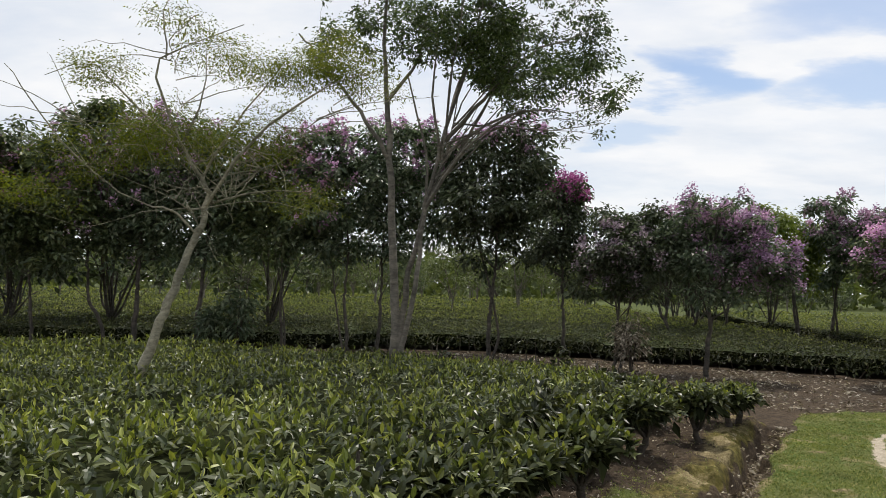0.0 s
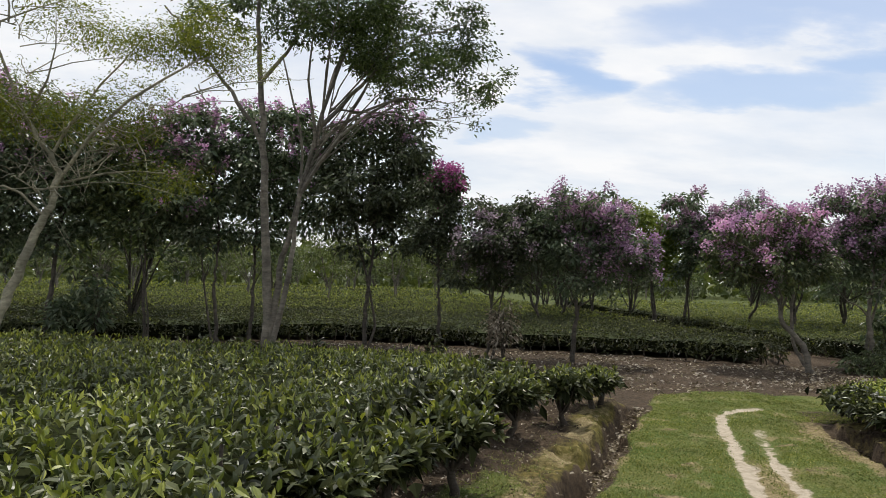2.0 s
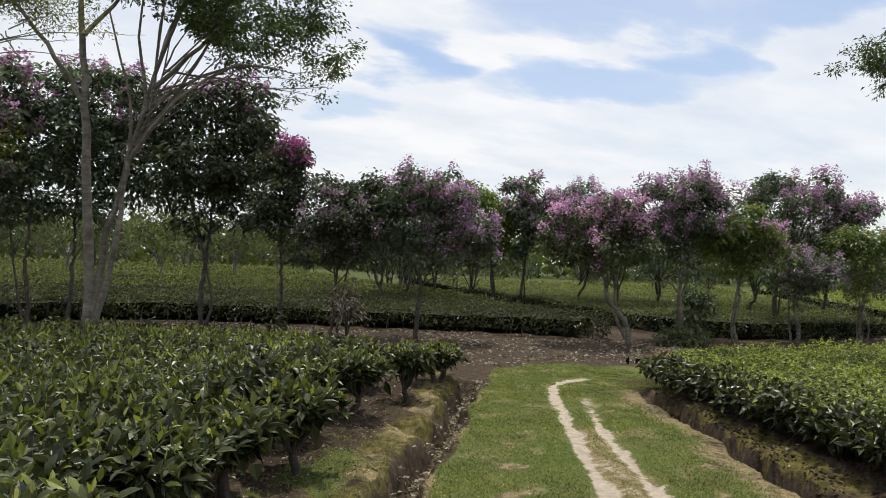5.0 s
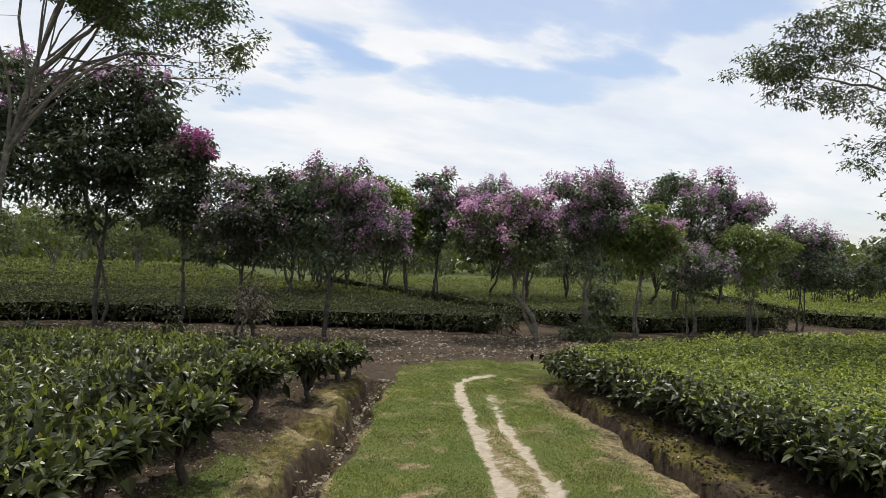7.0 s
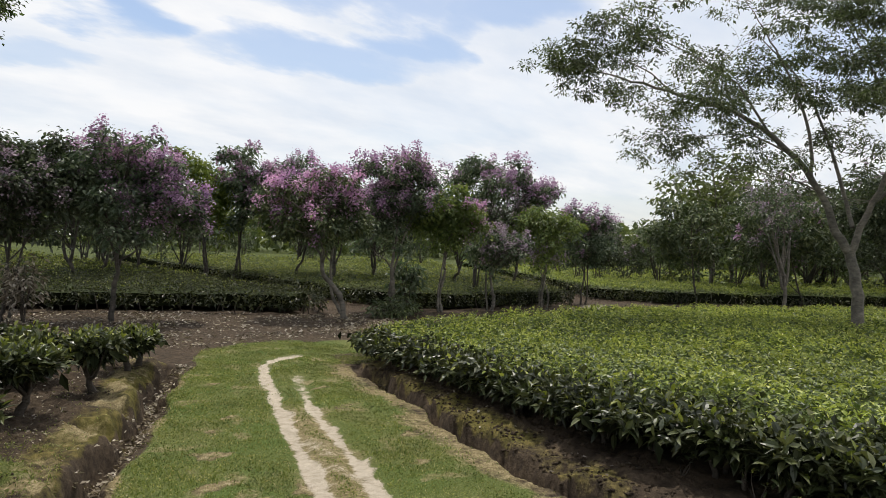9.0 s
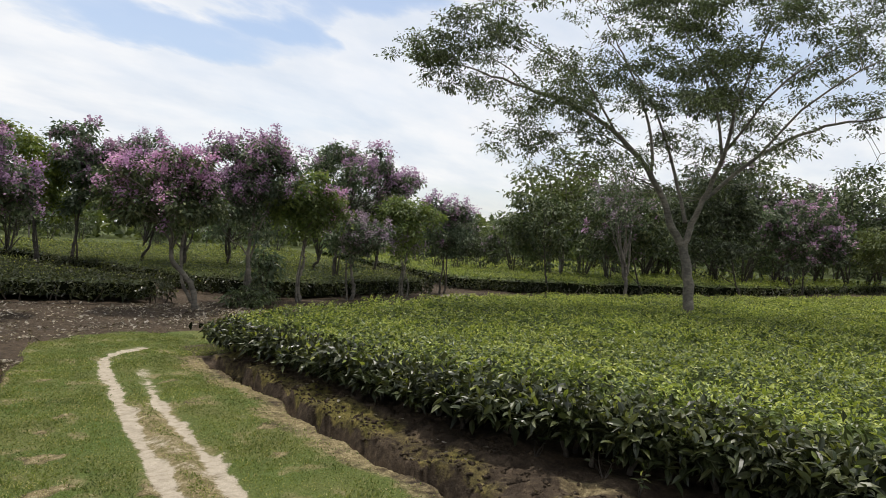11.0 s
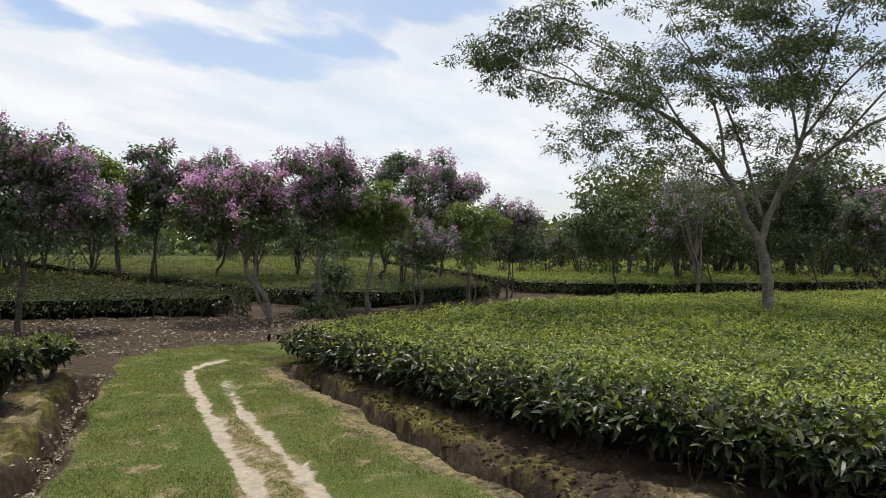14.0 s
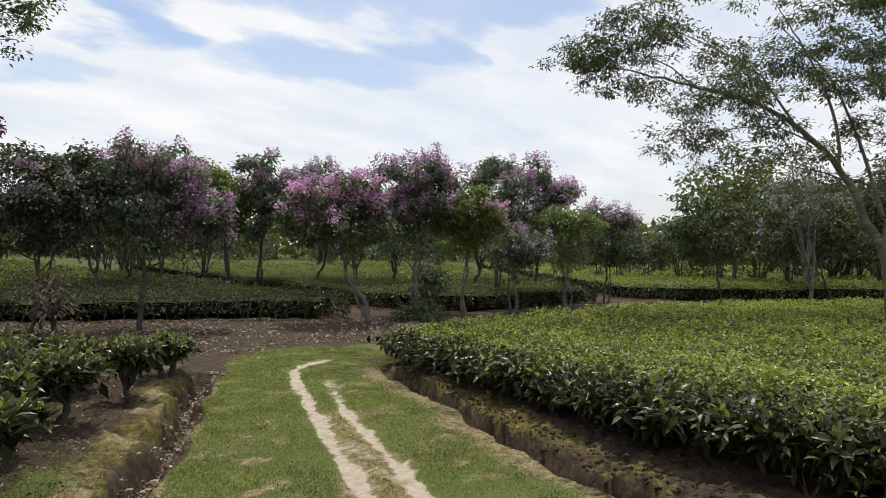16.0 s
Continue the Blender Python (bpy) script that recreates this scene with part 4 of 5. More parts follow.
def clump_tree(x, y, lumps, seed, label, petal, leaf, style, stems=1, thick=0.065, bark=BARK_DARK, lean=0.0, fork=None):
    """A tree with a lumpy crown. lumps are (sideways, height, radius, share of blossom); each has a twin deeper in the crown."""
    rng = np.random.default_rng(seed)
    group, ends, per, blade, petals_per, petal_size, full = style
    away = np.array((x, y)) / math.hypot(x, y)
    side = np.array((away[1], -away[0]))
    L = np.array(lumps)
    mid, wide = L[:, 0].mean(), max(0.6, np.ptp(L[:, 0]) / 2)
    blobs = []
    floor_z = L[:, 1].min()
    for k, (s, z, r, b) in enumerate(L):
        if z < floor_z + 0.3 * np.ptp(L[:, 1]):
            z = z + 0.3 * r      # the skirt of the crown is drawn up
        deep = 0.8 * math.sqrt(max(0.12, wide * wide - (s - mid) ** 2))
        d = rng.uniform(0.15, 1.0) * deep * (-1 if k % 2 else 1)
        rise = (z - L[:, 1].min()) / max(0.1, np.ptp(L[:, 1]))
        r = r * full * (0.86 if rise < 0.35 else 1.0 if rise < 0.65 else 0.84)
        for q, e, low in ((d, 1.0, 0.0), (-0.7 * d, 0.92, 0.12)):
            c = side * (s + rng.normal(0, 0.04)) + away * q
            blobs.append((c[0], c[1], z - low * r, r * e, r * e, r * e * 0.85, b))
    bottom, top = (L[:, 1] - L[:, 2]).min(), (L[:, 1] + L[:, 2]).max()
    fz = fork or max(0.5, 0.75 * bottom)
    f2 = side * (0.2 * mid + lean) + away * rng.normal(0, 0.05)
    knot = np.array((f2[0], f2[1], fz))
    c2 = side * (0.75 * mid + 0.25 * lean)
    crest = np.array((c2[0], c2[1], bottom + 0.72 * (top - bottom)))
    lead = smooth_line([knot, (knot + crest) / 2 + rng.normal(0, 0.08, 3), crest], 9)
    bend = np.array((*(side * rng.normal(0, 0.05)), 0)) - np.array((*(f2 * 0.25), 0))
    thick = thick * 0.74
    limbs = [([(0, 0, -0.05), knot * 0.5 + bend, knot], thick, thick * 0.82), (lead, thick * 0.72, 0.012)]
    for s in range(1, stems):
        a = rng.random() * 6.28
        foot = np.array((0.09 * math.cos(a), 0.09 * math.sin(a), -0.04))
        far = np.array(blobs[int(rng.integers(len(blobs)))][:3])
        limbs.append(([foot, knot * (0.9, 0.9, 0.6) + 0.16 * np.array((math.cos(a), math.sin(a), 0)), knot * 0.5 + far * 0.5 + (0, 0, 0.05), far], thick * 0.7, 0.012))
    for b in blobs[::2]:
        k = int(np.clip(np.searchsorted(lead[:, 2], b[2] - 0.7 * math.hypot(b[0] - knot[0], b[1] - knot[1]) - 0.2), 0, 6))
        limbs.append((curve_points(lead[k], b[:3], rng, 4, 0.25, 0.3), thick * 0.40, 0.009))
    tips = int(ends * sum(b[3] ** 2 for b in blobs) * 0.62)
    return grow("flowering_tree" if petal else "tree", label, "tree", (x, y), limbs, blobs, seed, bark, leaf, tips, per, blade, 0.1 if petal else 0.0, petal, 0.5, 1, 0.3, clump=0.11 if blade[0] < 0.15 else 0.15, group=group, petals_per=petals_per, petal_size=petal_size)


# the row by the bare crossing
clump_tree(2.76, 15.65, [(0.1, 4.0, 0.39, 1), (0.3, 3.8, 0.28, 0.8), (-0.0, 3.7, 0.54, 0), (-0.4, 3.6, 0.54, 0), (0.2, 3.2, 0.54, 0.05), (-0.3, 2.8, 0.62, 0), (0.2, 2.6, 0.54, 0), (-0.5, 2.3, 0.49, 0), (0.0, 1.9, 0.44, 0)], 3, "tall dark tree with a magenta blossom tuft at its top", PETAL_MAGENTA, LEAF_WOOD, NEAR)
clump_tree(3.60, 14.50, [(0.2, 3.1, 0.46, 0), (0.7, 3.3, 0.29, 0), (-0.2, 3.2, 0.36, 0), (0.1, 2.4, 0.67, 0.25), (0.6, 2.3, 0.54, 0.15), (-0.4, 2.3, 0.46, 0.1), (0.0, 1.7, 0.58, 0.2), (0.9, 2.6, 0.39, 0.1), (-0.7, 1.7, 0.41, 0), (0.7, 1.6, 0.41, 0), (0.5, 2.9, 0.42, 0)], 2, "dark-leaved small tree with a few faded blossoms above a withered shrub", PETAL_FADED, LEAF_WOOD, NEAR, stems=3, thick=0.05)
clump_tree(5.30, 13.95, [(-0.1, 3.5, 0.36, 0.35), (0.4, 3.4, 0.34, 0.3), (-0.5, 3.2, 0.34, 0.25), (0.1, 3.0, 0.54, 0.7), (0.7, 2.7, 0.51, 0.75), (1.1, 2.3, 0.48, 0.8), (1.4, 1.9, 0.31, 0.6), (0.5, 2.2, 0.56, 0.6), (-0.1, 2.3, 0.53, 0.05), (-0.5, 2.3, 0.46, 0), (-0.6, 2.8, 0.41, 0), (-0.1, 1.6, 0.41, 0), (0.6, 1.6, 0.41, 0.1), (1.0, 3.1, 0.34, 0.4)], 1, "small tree with lilac blossom on its crown over dark leaves", PETAL_LILAC, LEAF_DARK, NEAR, thick=0.075)
clump_tree(9.60, 12.35, [(-0.5, 3.1, 0.33, 0.9), (-0.1, 3.0, 0.35, 0.8), (-1.2, 2.8, 0.46, 0.8), (-0.5, 2.6, 0.53, 0.9), (-0.0, 2.6, 0.41, 0.6), (-1.6, 2.7, 0.33, 0.6), (-1.8, 2.3, 0.33, 0.3), (-1.1, 2.1, 0.53, 0.15), (-0.4, 2.0, 0.58, 0.2), (-1.4, 1.9, 0.46, 0.05), (0.1, 2.0, 0.43, 0), (-0.6, 1.6, 0.41, 0)], 6, "leaning pale-trunked tree covered in bright lilac-pink blossom", PETAL_PINK, LEAF_GREEN, NEAR, stems=2, thick=0.085, bark=BARK_PALE, lean=-0.35, fork=1.0)
clump_tree(11.50, 13.00, [(-0.2, 3.5, 0.56, 0.5), (0.4, 3.6, 0.53, 0.65), (0.8, 3.3, 0.42, 0.3), (-0.7, 3.5, 0.37, 0.5), (-0.0, 3.0, 0.59, 0.2), (0.6, 2.8, 0.53, 0.1), (-0.4, 2.7, 0.42, 1), (-0.0, 2.7, 0.39, 1), (-0.1, 2.0, 0.59, 0.1), (-0.6, 1.6, 0.45, 0), (0.2, 1.6, 0.45, 0)], 7, "domed tree in full lilac-pink blossom beside the tea", PETAL_LILAC, LEAF_DARK, NEAR, stems=2, thick=0.08, bark=BARK_PALE, fork=1.1)
clump_tree(12.80, 12.50, [(0.2, 3.1, 0.41, 0), (-0.1, 2.6, 0.52, 0), (0.4, 2.5, 0.55, 0.12), (-0.5, 2.3, 0.49, 0), (0.1, 2.0, 0.61, 0), (0.7, 2.2, 0.41, 0.1), (-0.3, 1.8, 0.41, 0), (0.3, 1.7, 0.41, 0)], 8, "fresh green broad-leaved tree with little blossom", PETAL_PINK, LEAF_BROAD, NEAR, stems=2, bark=BARK_PALE)
clump_tree(14.50, 12.35, [(-0.0, 1.9, 0.49, 0.3), (0.4, 1.5, 0.43, 0.3), (-0.4, 1.6, 0.40, 0.1), (0.1, 1.1, 0.37, 0.1), (0.6, 1.9, 0.37, 0.2)], 9, "small dark tree with forked pale trunk and faded blossom", PETAL_FADED, LEAF_DARK, NEAR, stems=2, bark=BARK_PALE, thick=0.075)
clump_tree(16.40, 14.60, [(-0.2, 4.2, 0.57, 0.1), (1.1, 4.0, 0.60, 0.45), (1.9, 3.5, 0.50, 0.6), (0.6, 3.5, 0.64, 0.2), (-0.6, 3.8, 0.46, 0.1), (2.1, 3.3, 0.39, 0.6), (1.5, 3.1, 0.57, 0.4), (-0.0, 3.2, 0.57, 0.1), (0.4, 4.2, 0.43, 0.15)], 10, "spreading purple-blossomed tree with an open crown", PETAL_LILAC, LEAF_DARK, NEAR, stems=3)
clump_tree(16.50, 12.10, [(-0.4, 2.6, 0.53, 0), (0.3, 2.6, 0.53, 0), (-0.7, 2.2, 0.43, 0), (0.7, 2.4, 0.43, 0), (0.1, 1.9, 0.53, 0), (-0.2, 1.3, 0.46, 0.6), (0.3, 1.4, 0.36, 0.5)], 11, "light green tree with pale forking stems and pinkish hanging leaves", PETAL_FADED, LEAF_BROAD, NEAR, stems=4, thick=0.05, bark=BARK_PALE, fork=0.7)
clump_tree(19.40, 12.70, [(-0.4, 2.9, 0.41, 0.4), (0.3, 2.8, 0.45, 0.4), (-0.1, 2.2, 0.60, 0.1), (0.5, 2.0, 0.53, 0), (0.3, 1.5, 0.49, 0), (0.7, 2.6, 0.34, 0.2)], 12, "dark small tree with a purplish crown", PETAL_LILAC, LEAF_DARK, NEAR, stems=3, thick=0.05)
# along the far tea field
clump_tree(12.70, 25.10, [(-0.3, 4.4, 0.73, 0), (0.3, 3.7, 0.87, 0), (0.6, 2.8, 0.77, 0), (-0.1, 2.8, 0.77, 0), (-0.9, 4.8, 0.41, 0), (0.7, 2.0, 0.64, 0)], 13, "bright green feathery-crowned tree", None, LEAF_BRIGHT, FIELD, stems=2, thick=0.09)
clump_tree(13.40, 24.00, [(-0.4, 4.9, 0.53, 0.3), (0.3, 4.8, 0.49, 0.3), (-0.0, 4.0, 0.89, 0.5), (0.8, 4.0, 0.71, 0.5), (1.5, 3.9, 0.53, 0.4), (0.8, 2.9, 0.93, 0.3), (0.0, 2.2, 0.85, 0), (1.3, 2.8, 0.67, 0)], 14, "tall tree with dull mauve blossom", PETAL_MAUVE, LEAF_DARK, FIELD, stems=2, thick=0.09)
for fx, fy, fz, fr, fs in ((7.2, 22.5, 4.3, 1.7, 441), (9.0, 24.5, 4.6, 1.8, 442), (14.6, 19.5, 3.9, 1.5, 443), (17.2, 20.5, 4.1, 1.7, 444), (19.6, 18.4, 3.7, 1.5, 445), (22.0, 17.6, 3.6, 1.4, 446)):
    jarul(fx, fy, fx + 0.1, fy, fr, 1.7, fz, fs, "dark small tree among the trunks along the field", 0.25, PETAL_FADED, LEAF_WOOD, 2, 0.07, 110, 26, group="trees along the far tea", blade=(0.19, 0.1))
jarul(10.6, 25.8, 10.4, 25.6, 1.8, 1.8, 4.9, 15, DARK, 0.25, PETAL_LILAC, stems=2, tips=160)
jarul(15.2, 22.5, 15.3, 22.6, 1.9, 1.9, 4.9, 16, DARK, 0.25, PETAL_LILAC, stems=1, tips=200)
jarul(11.4, 30.0, 11.4, 30.0, 1.6, 1.6, 5.0, 17, DARK, 0.1, PETAL_FADED, stems=2, tips=160)
# the row behind the left tea
clump_tree(-9.90, 17.10, [(-0.6, 4.9, 0.80, 0.05), (-0.1, 4.3, 0.77, 0.1), (-0.6, 3.8, 0.88, 0.25), (-0.1, 3.1, 0.88, 0.05), (-0.4, 2.5, 0.93, 0), (0.2, 2.2, 0.61, 0), (-1.3, 4.2, 0.88, 0.1), (-1.1, 2.8, 0.96, 0)], 18, DARK, PETAL_PINK, LEAF_GREEN, ROW)
clump_tree(-8.14, 17.10, [(-0.6, 5.7, 0.61, 0), (-0.0, 5.7, 0.54, 0), (-0.8, 5.0, 0.77, 0.1), (-0.0, 4.9, 0.69, 0.3), (-0.6, 4.1, 0.77, 0.35), (-1.1, 4.4, 0.69, 0.2), (-0.2, 3.6, 0.77, 0.3), (-0.7, 2.9, 0.89, 0), (-0.2, 2.5, 0.77, 0), (-0.9, 2.2, 0.64, 0)], 19, "dark domed tree with mauve blossom on its flank", PETAL_LILAC, LEAF_GREEN, ROW, lean=-0.3)
clump_tree(-7.50, 17.20, [(0.1, 5.2, 0.68, 0.6), (0.5, 4.9, 0.73, 0.5), (-0.1, 4.4, 0.73, 0.2), (0.4, 3.9, 0.76, 0.1), (-0.2, 3.2, 0.79, 0), (0.5, 2.9, 0.79, 0), (-0.2, 2.3, 0.73, 0), (0.6, 2.2, 0.61, 0), (0.6, 5.6, 0.49, 0.2)], 20, LILAC, PETAL_LILAC, LEAF_DARK, ROW, thick=0.1)
clump_tree(-5.94, 17.20, [(-0.2, 5.2, 0.66, 0.1), (0.3, 5.1, 0.62, 0), (-0.3, 4.4, 0.77, 0.15), (0.5, 4.2, 0.71, 0), (-0.1, 3.4, 0.77, 0), (0.7, 3.3, 0.71, 0), (-0.2, 2.4, 0.71, 0), (0.6, 2.3, 0.56, 0)], 21, DARK, PETAL_LILAC, LEAF_DARK, ROW, thick=0.09)
clump_tree(-3.87, 17.30, [(-0.6, 4.6, 0.69, 0.1), (-0.0, 5.0, 0.60, 0.5), (-0.5, 3.7, 0.75, 0), (0.2, 3.4, 0.69, 0), (-0.8, 2.8, 0.69, 0), (-0.1, 2.5, 0.60, 0), (-1.1, 3.8, 0.60, 0)], 22, LILAC, PETAL_PINK, LEAF_GREEN, ROW, stems=2, thick=0.055)
clump_tree(-2.27, 17.30, [(-0.8, 5.2, 0.54, 0.6), (-0.4, 5.3, 0.48, 0.5), (-1.0, 4.5, 0.68, 0.6), (-0.6, 4.3, 0.59, 0.6), (-0.1, 4.7, 0.56, 0.3), (-0.9, 3.5, 0.73, 0.1), (-0.2, 3.4, 0.68, 0), (-0.7, 2.5, 0.71, 0), (-0.0, 2.4, 0.59, 0), (-1.3, 2.8, 0.56, 0)], 23, "tree with dull pink blossom above dark hanging leaves", PETAL_PINK, LEAF_DARK, ROW, stems=2)
clump_tree(-1.59, 17.50, [(-0.2, 5.4, 0.54, 0.2), (0.3, 5.2, 0.60, 0.1), (0.9, 5.4, 0.54, 0.5), (0.1, 4.4, 0.68, 0), (0.8, 4.3, 0.74, 0.2), (-0.3, 3.7, 0.68, 0), (0.5, 3.3, 0.74, 0), (1.3, 3.2, 0.68, 0), (-0.4, 2.6, 0.60, 0), (0.4, 2.4, 0.57, 0), (1.3, 4.6, 0.60, 0.2)], 24, DARK, PETAL_PINK, LEAF_DARK, ROW)
clump_tree(1.20, 17.05, [(-0.3, 5.2, 0.53, 0.25), (-0.9, 5.1, 0.47, 0.2), (0.4, 5.4, 0.50, 0.25), (0.8, 5.3, 0.53, 0.3), (0.1, 4.7, 0.72, 0), (0.9, 4.7, 0.66, 0), (-0.7, 4.3, 0.66, 0), (-0.0, 3.7, 0.77, 0), (0.8, 3.6, 0.72, 0), (-0.6, 3.2, 0.66, 0), (0.3, 2.8, 0.66, 0), (1.2, 4.2, 0.53, 0), (-0.3, 2.3, 0.53, 0), (0.7, 2.4, 0.48, 0)], 4, "dark tree with two slim trunks and pink tufts", PETAL_PINK, LEAF_WOOD, ROW, stems=2, thick=0.08)
jarul(-12.8, 17.4, -12.9, 17.4, 1.3, 1.4, 5.0, 26, DARK, 0.2, PETAL_PINK, LEAF_DARK, stems=1, tips=115, per=30, blade=(0.14, 0.08))



def sprays(seed, n, s0, s1, low, high, side, away, depth, r, rz, gather=1.0):
    """Flat leaf sprays spread through an open crown: low and high give its reach at s metres to the side."""
    rng = np.random.default_rng(seed)
    out = []
    for k in range(n):
        t = (k + rng.random()) / n
        s = s0 + (s1 - s0) * (t ** gather + 0.1 * math.sin(2 * math.pi * t))
        d = rng.uniform(-1, 1) * depth * math.sqrt(max(0.1, 1 - (2 * (s - s0) / (s1 - s0) - 1) ** 2))
        z = low(s) + (high(s) - low(s)) * rng.random()
        q = r * rng.uniform(0.7, 1.3)
        out.append((side[0] * s + away[0] * d, side[1] * s + away[1] * d, z, q, q, rz))
    return out


# the tall shade tree with several stems
TALL_SPRAYS = sprays(611, 84, -1.35, 3.05, lambda s: np.interp(s, (-1.4, -0.4, 0.9, 1.3, 1.7, 2.4, 3.0), (4.75, 4.65, 4.75, 4.3, 4.0, 3.45, 3.9)), lambda s: np.interp(s, (-1.4, -0.5, 1.0, 2.0, 2.5, 3.0), (5.5, 6.1, 6.4, 6.0, 5.6, 5.1)), (1, 0), (0, 1), 1.2, 0.36, 0.24, 0.72)
rng_t = np.random.default_rng(23)
FAN = [(curve_points(np.array((0.34, -0.12, 2.5)) + rng_t.uniform(0.1, 1.0) * np.array((0.42, 0.0, 1.4)), b[:3], rng_t, 5, 0.12, 0.08), 0.015, 0.004) for b in TALL_SPRAYS[20::5]]
grow("shade_tree", "tall shade tree with pale forked stems rising through the tea", "tree", (-0.64, 9.9),
     [([(0, 0, -0.05), (-0.04, 0, 1.2), (-0.13, 0, 3.2), (-0.25, 0.05, 4.5), (-0.3, 0.1, 6.0)], 0.078, 0.018),
      ([(0.02, -0.03, 0.35), (0.12, 0.0, 1.5), (0.30, -0.1, 2.3), (0.62, -0.1, 3.7), (1.0, -0.2, 4.9), (1.2, -0.2, 6.1)], 0.052, 0.010),
      ([(0.03, -0.08, 0.3), (0.28, -0.15, 1.7), (0.36, -0.2, 2.6), (0.40, -0.3, 3.2), (0.1, -0.5, 4.4)], 0.042, 0.010),
      ([(0.62, -0.1, 3.6), (1.15, -0.3, 4.15), (1.8, -0.4, 4.8), (2.55, -0.4, 5.1)], 0.034, 0.007),
      ([(0.5, -0.1, 3.3), (1.2, 0.2, 3.9), (1.9, 0.3, 4.2), (2.45, 0.3, 4.15)], 0.028, 0.007),
      ([(0.7, -0.1, 4.0), (0.9, 0.4, 4.8), (1.3, 0.8, 5.6)], 0.030, 0.007),
      ([(-0.15, 0, 3.3), (-0.6, -0.1, 4.0), (-1.1, -0.2, 4.6), (-1.5, -0.1, 5.1)], 0.035, 0.01),
      ([(-0.2, 0, 4.2), (0.2, 0.5, 5.0), (0.3, 0.7, 5.7)], 0.03, 0.01),
      ([(0.40, -0.15, 2.7), (0.85, 0.1, 3.5), (1.3, 0.2, 4.4), (1.6, 0.3, 5.2)], 0.035, 0.01),
      ([(0.55, -0.1, 3.3), (0.45, -0.3, 4.2), (0.5, -0.5, 5.0)], 0.025, 0.008),
      ([(0.36, -0.2, 2.6), (0.9, -0.5, 3.4), (1.6, -0.7, 3.9), (2.1, -0.7, 3.9)], 0.028, 0.008)] + FAN,
     TALL_SPRAYS,
     61, BARK_PALE, LEAF_SHADE, 660, 40, (0.070, 0.036), detail=1, hang=0.15, clump=0.078, twig=0.008, trunk_label="smooth pale grey forked trunk")

# leaning tree with sparse feathery leaves
rng_l = np.random.default_rng(17)
THIN = []
for k in range(110):      # bare crossing twigs
    a = np.array((0.7, 0.05, 2.1)) + rng_l.uniform(0, 1) * np.array(((1.5, -0.1, 1.35), (-1.1, -0.3, 0.9), (-0.4, 0, 1.8), (0.6, 0.3, 0.9))[k % 4])
    b = a + rng_l.normal(0, 1, 3) * (0.55, 0.4, 0.32) + (0, 0, 0.12)
    THIN.append((curve_points(a, b, rng_l, 4, 0.2, 0.08), 0.006, 0.002))
grow("leaning_tree", "leaning pale-barked tree with sparse feathery yellow-green leaves", "tree", (-3.12, 6.85),
     [([(0, 0, -0.05), (0.25, 0.0, 0.75), (0.44, 0.02, 1.3), (0.63, 0.05, 1.87), (0.75, 0.08, 2.25), (0.68, 0.08, 2.56)], 0.055, 0.024),
      ([(0.66, 0.0, 1.97), (0.47, -0.15, 2.18), (0.31, -0.2, 2.19), (-0.1, -0.3, 2.4), (-0.5, -0.4, 2.9)], 0.014, 0.003),
      ([(0.70, 0.08, 2.5), (0.52, 0.0, 2.8), (0.2, 0.0, 3.5), (0.32, 0.0, 3.77), (1.03, 0.1, 4.1)], 0.020, 0.004),
      ([(0.75, 0.05, 2.25), (1.2, -0.1, 2.87), (1.7, -0.15, 3.25), (2.1, -0.1, 3.5), (2.45, -0.1, 3.6)], 0.020, 0.004),
      ([(0.73, 0.08, 2.25), (1.1, 0.3, 2.4), (1.6, 0.4, 2.45), (2.0, 0.4, 2.3)], 0.014, 0.003),
      ([(0.52, 0.0, 2.8), (0.0, 0.2, 3.2), (-0.45, 0.1, 3.65), (-0.9, 0.0, 3.5)], 0.016, 0.003),
      ([(0.3, 0.0, 3.7), (0.25, 0.0, 4.1), (0.3, 0.0, 4.3)], 0.010, 0.003),
      ([(-0.1, -0.3, 2.4), (-0.45, -0.4, 2.75), (-0.8, -0.55, 3.25), (-0.92, -0.6, 3.42)], 0.010, 0.003),
      ([(0.66, 0.08, 2.45), (0.9, 0.2, 3.0), (1.2, 0.3, 3.5), (1.5, 0.3, 3.9)], 0.016, 0.003),
      ([(0.5, 0.0, 2.85), (0.75, -0.2, 3.3), (0.8, -0.3, 3.7)], 0.013, 0.003)] + THIN,
     [(1.9, -0.1, 3.65, 0.5, 0.4, 0.2), (2.3, 0.1, 3.5, 0.4, 0.4, 0.15), (1.5, 0.0, 3.55, 0.4, 0.4, 0.15), (1.3, 0.2, 3.0, 0.55, 0.5, 0.3), (2.0, 0.2, 3.85, 0.45, 0.4, 0.22), (0.2, 0.1, 3.0, 0.5, 0.5, 0.4), (-0.3, 0.0, 3.55, 0.36, 0.3, 0.2), (0.4, 0, 4.1, 0.3, 0.3, 0.16), (-0.7, -0.4, 2.25, 0.5, 0.4, 0.18), (-1.1, -0.4, 2.4, 0.4, 0.4, 0.16),
      (-0.3, -0.3, 2.7, 0.5, 0.4, 0.3), (1.6, 0.4, 2.4, 0.5, 0.4, 0.25), (0.8, 0.3, 2.9, 0.6, 0.6, 0.25), (0.9, 0.1, 3.75, 0.5, 0.4, 0.2)],
     62, BARK_LICHEN, LEAF_FERNY, 620, 44, (0.034, 0.014), detail=1, hang=0.2, clump=0.09, twig=0.005, trunk_label="pale mottled leaning trunk")

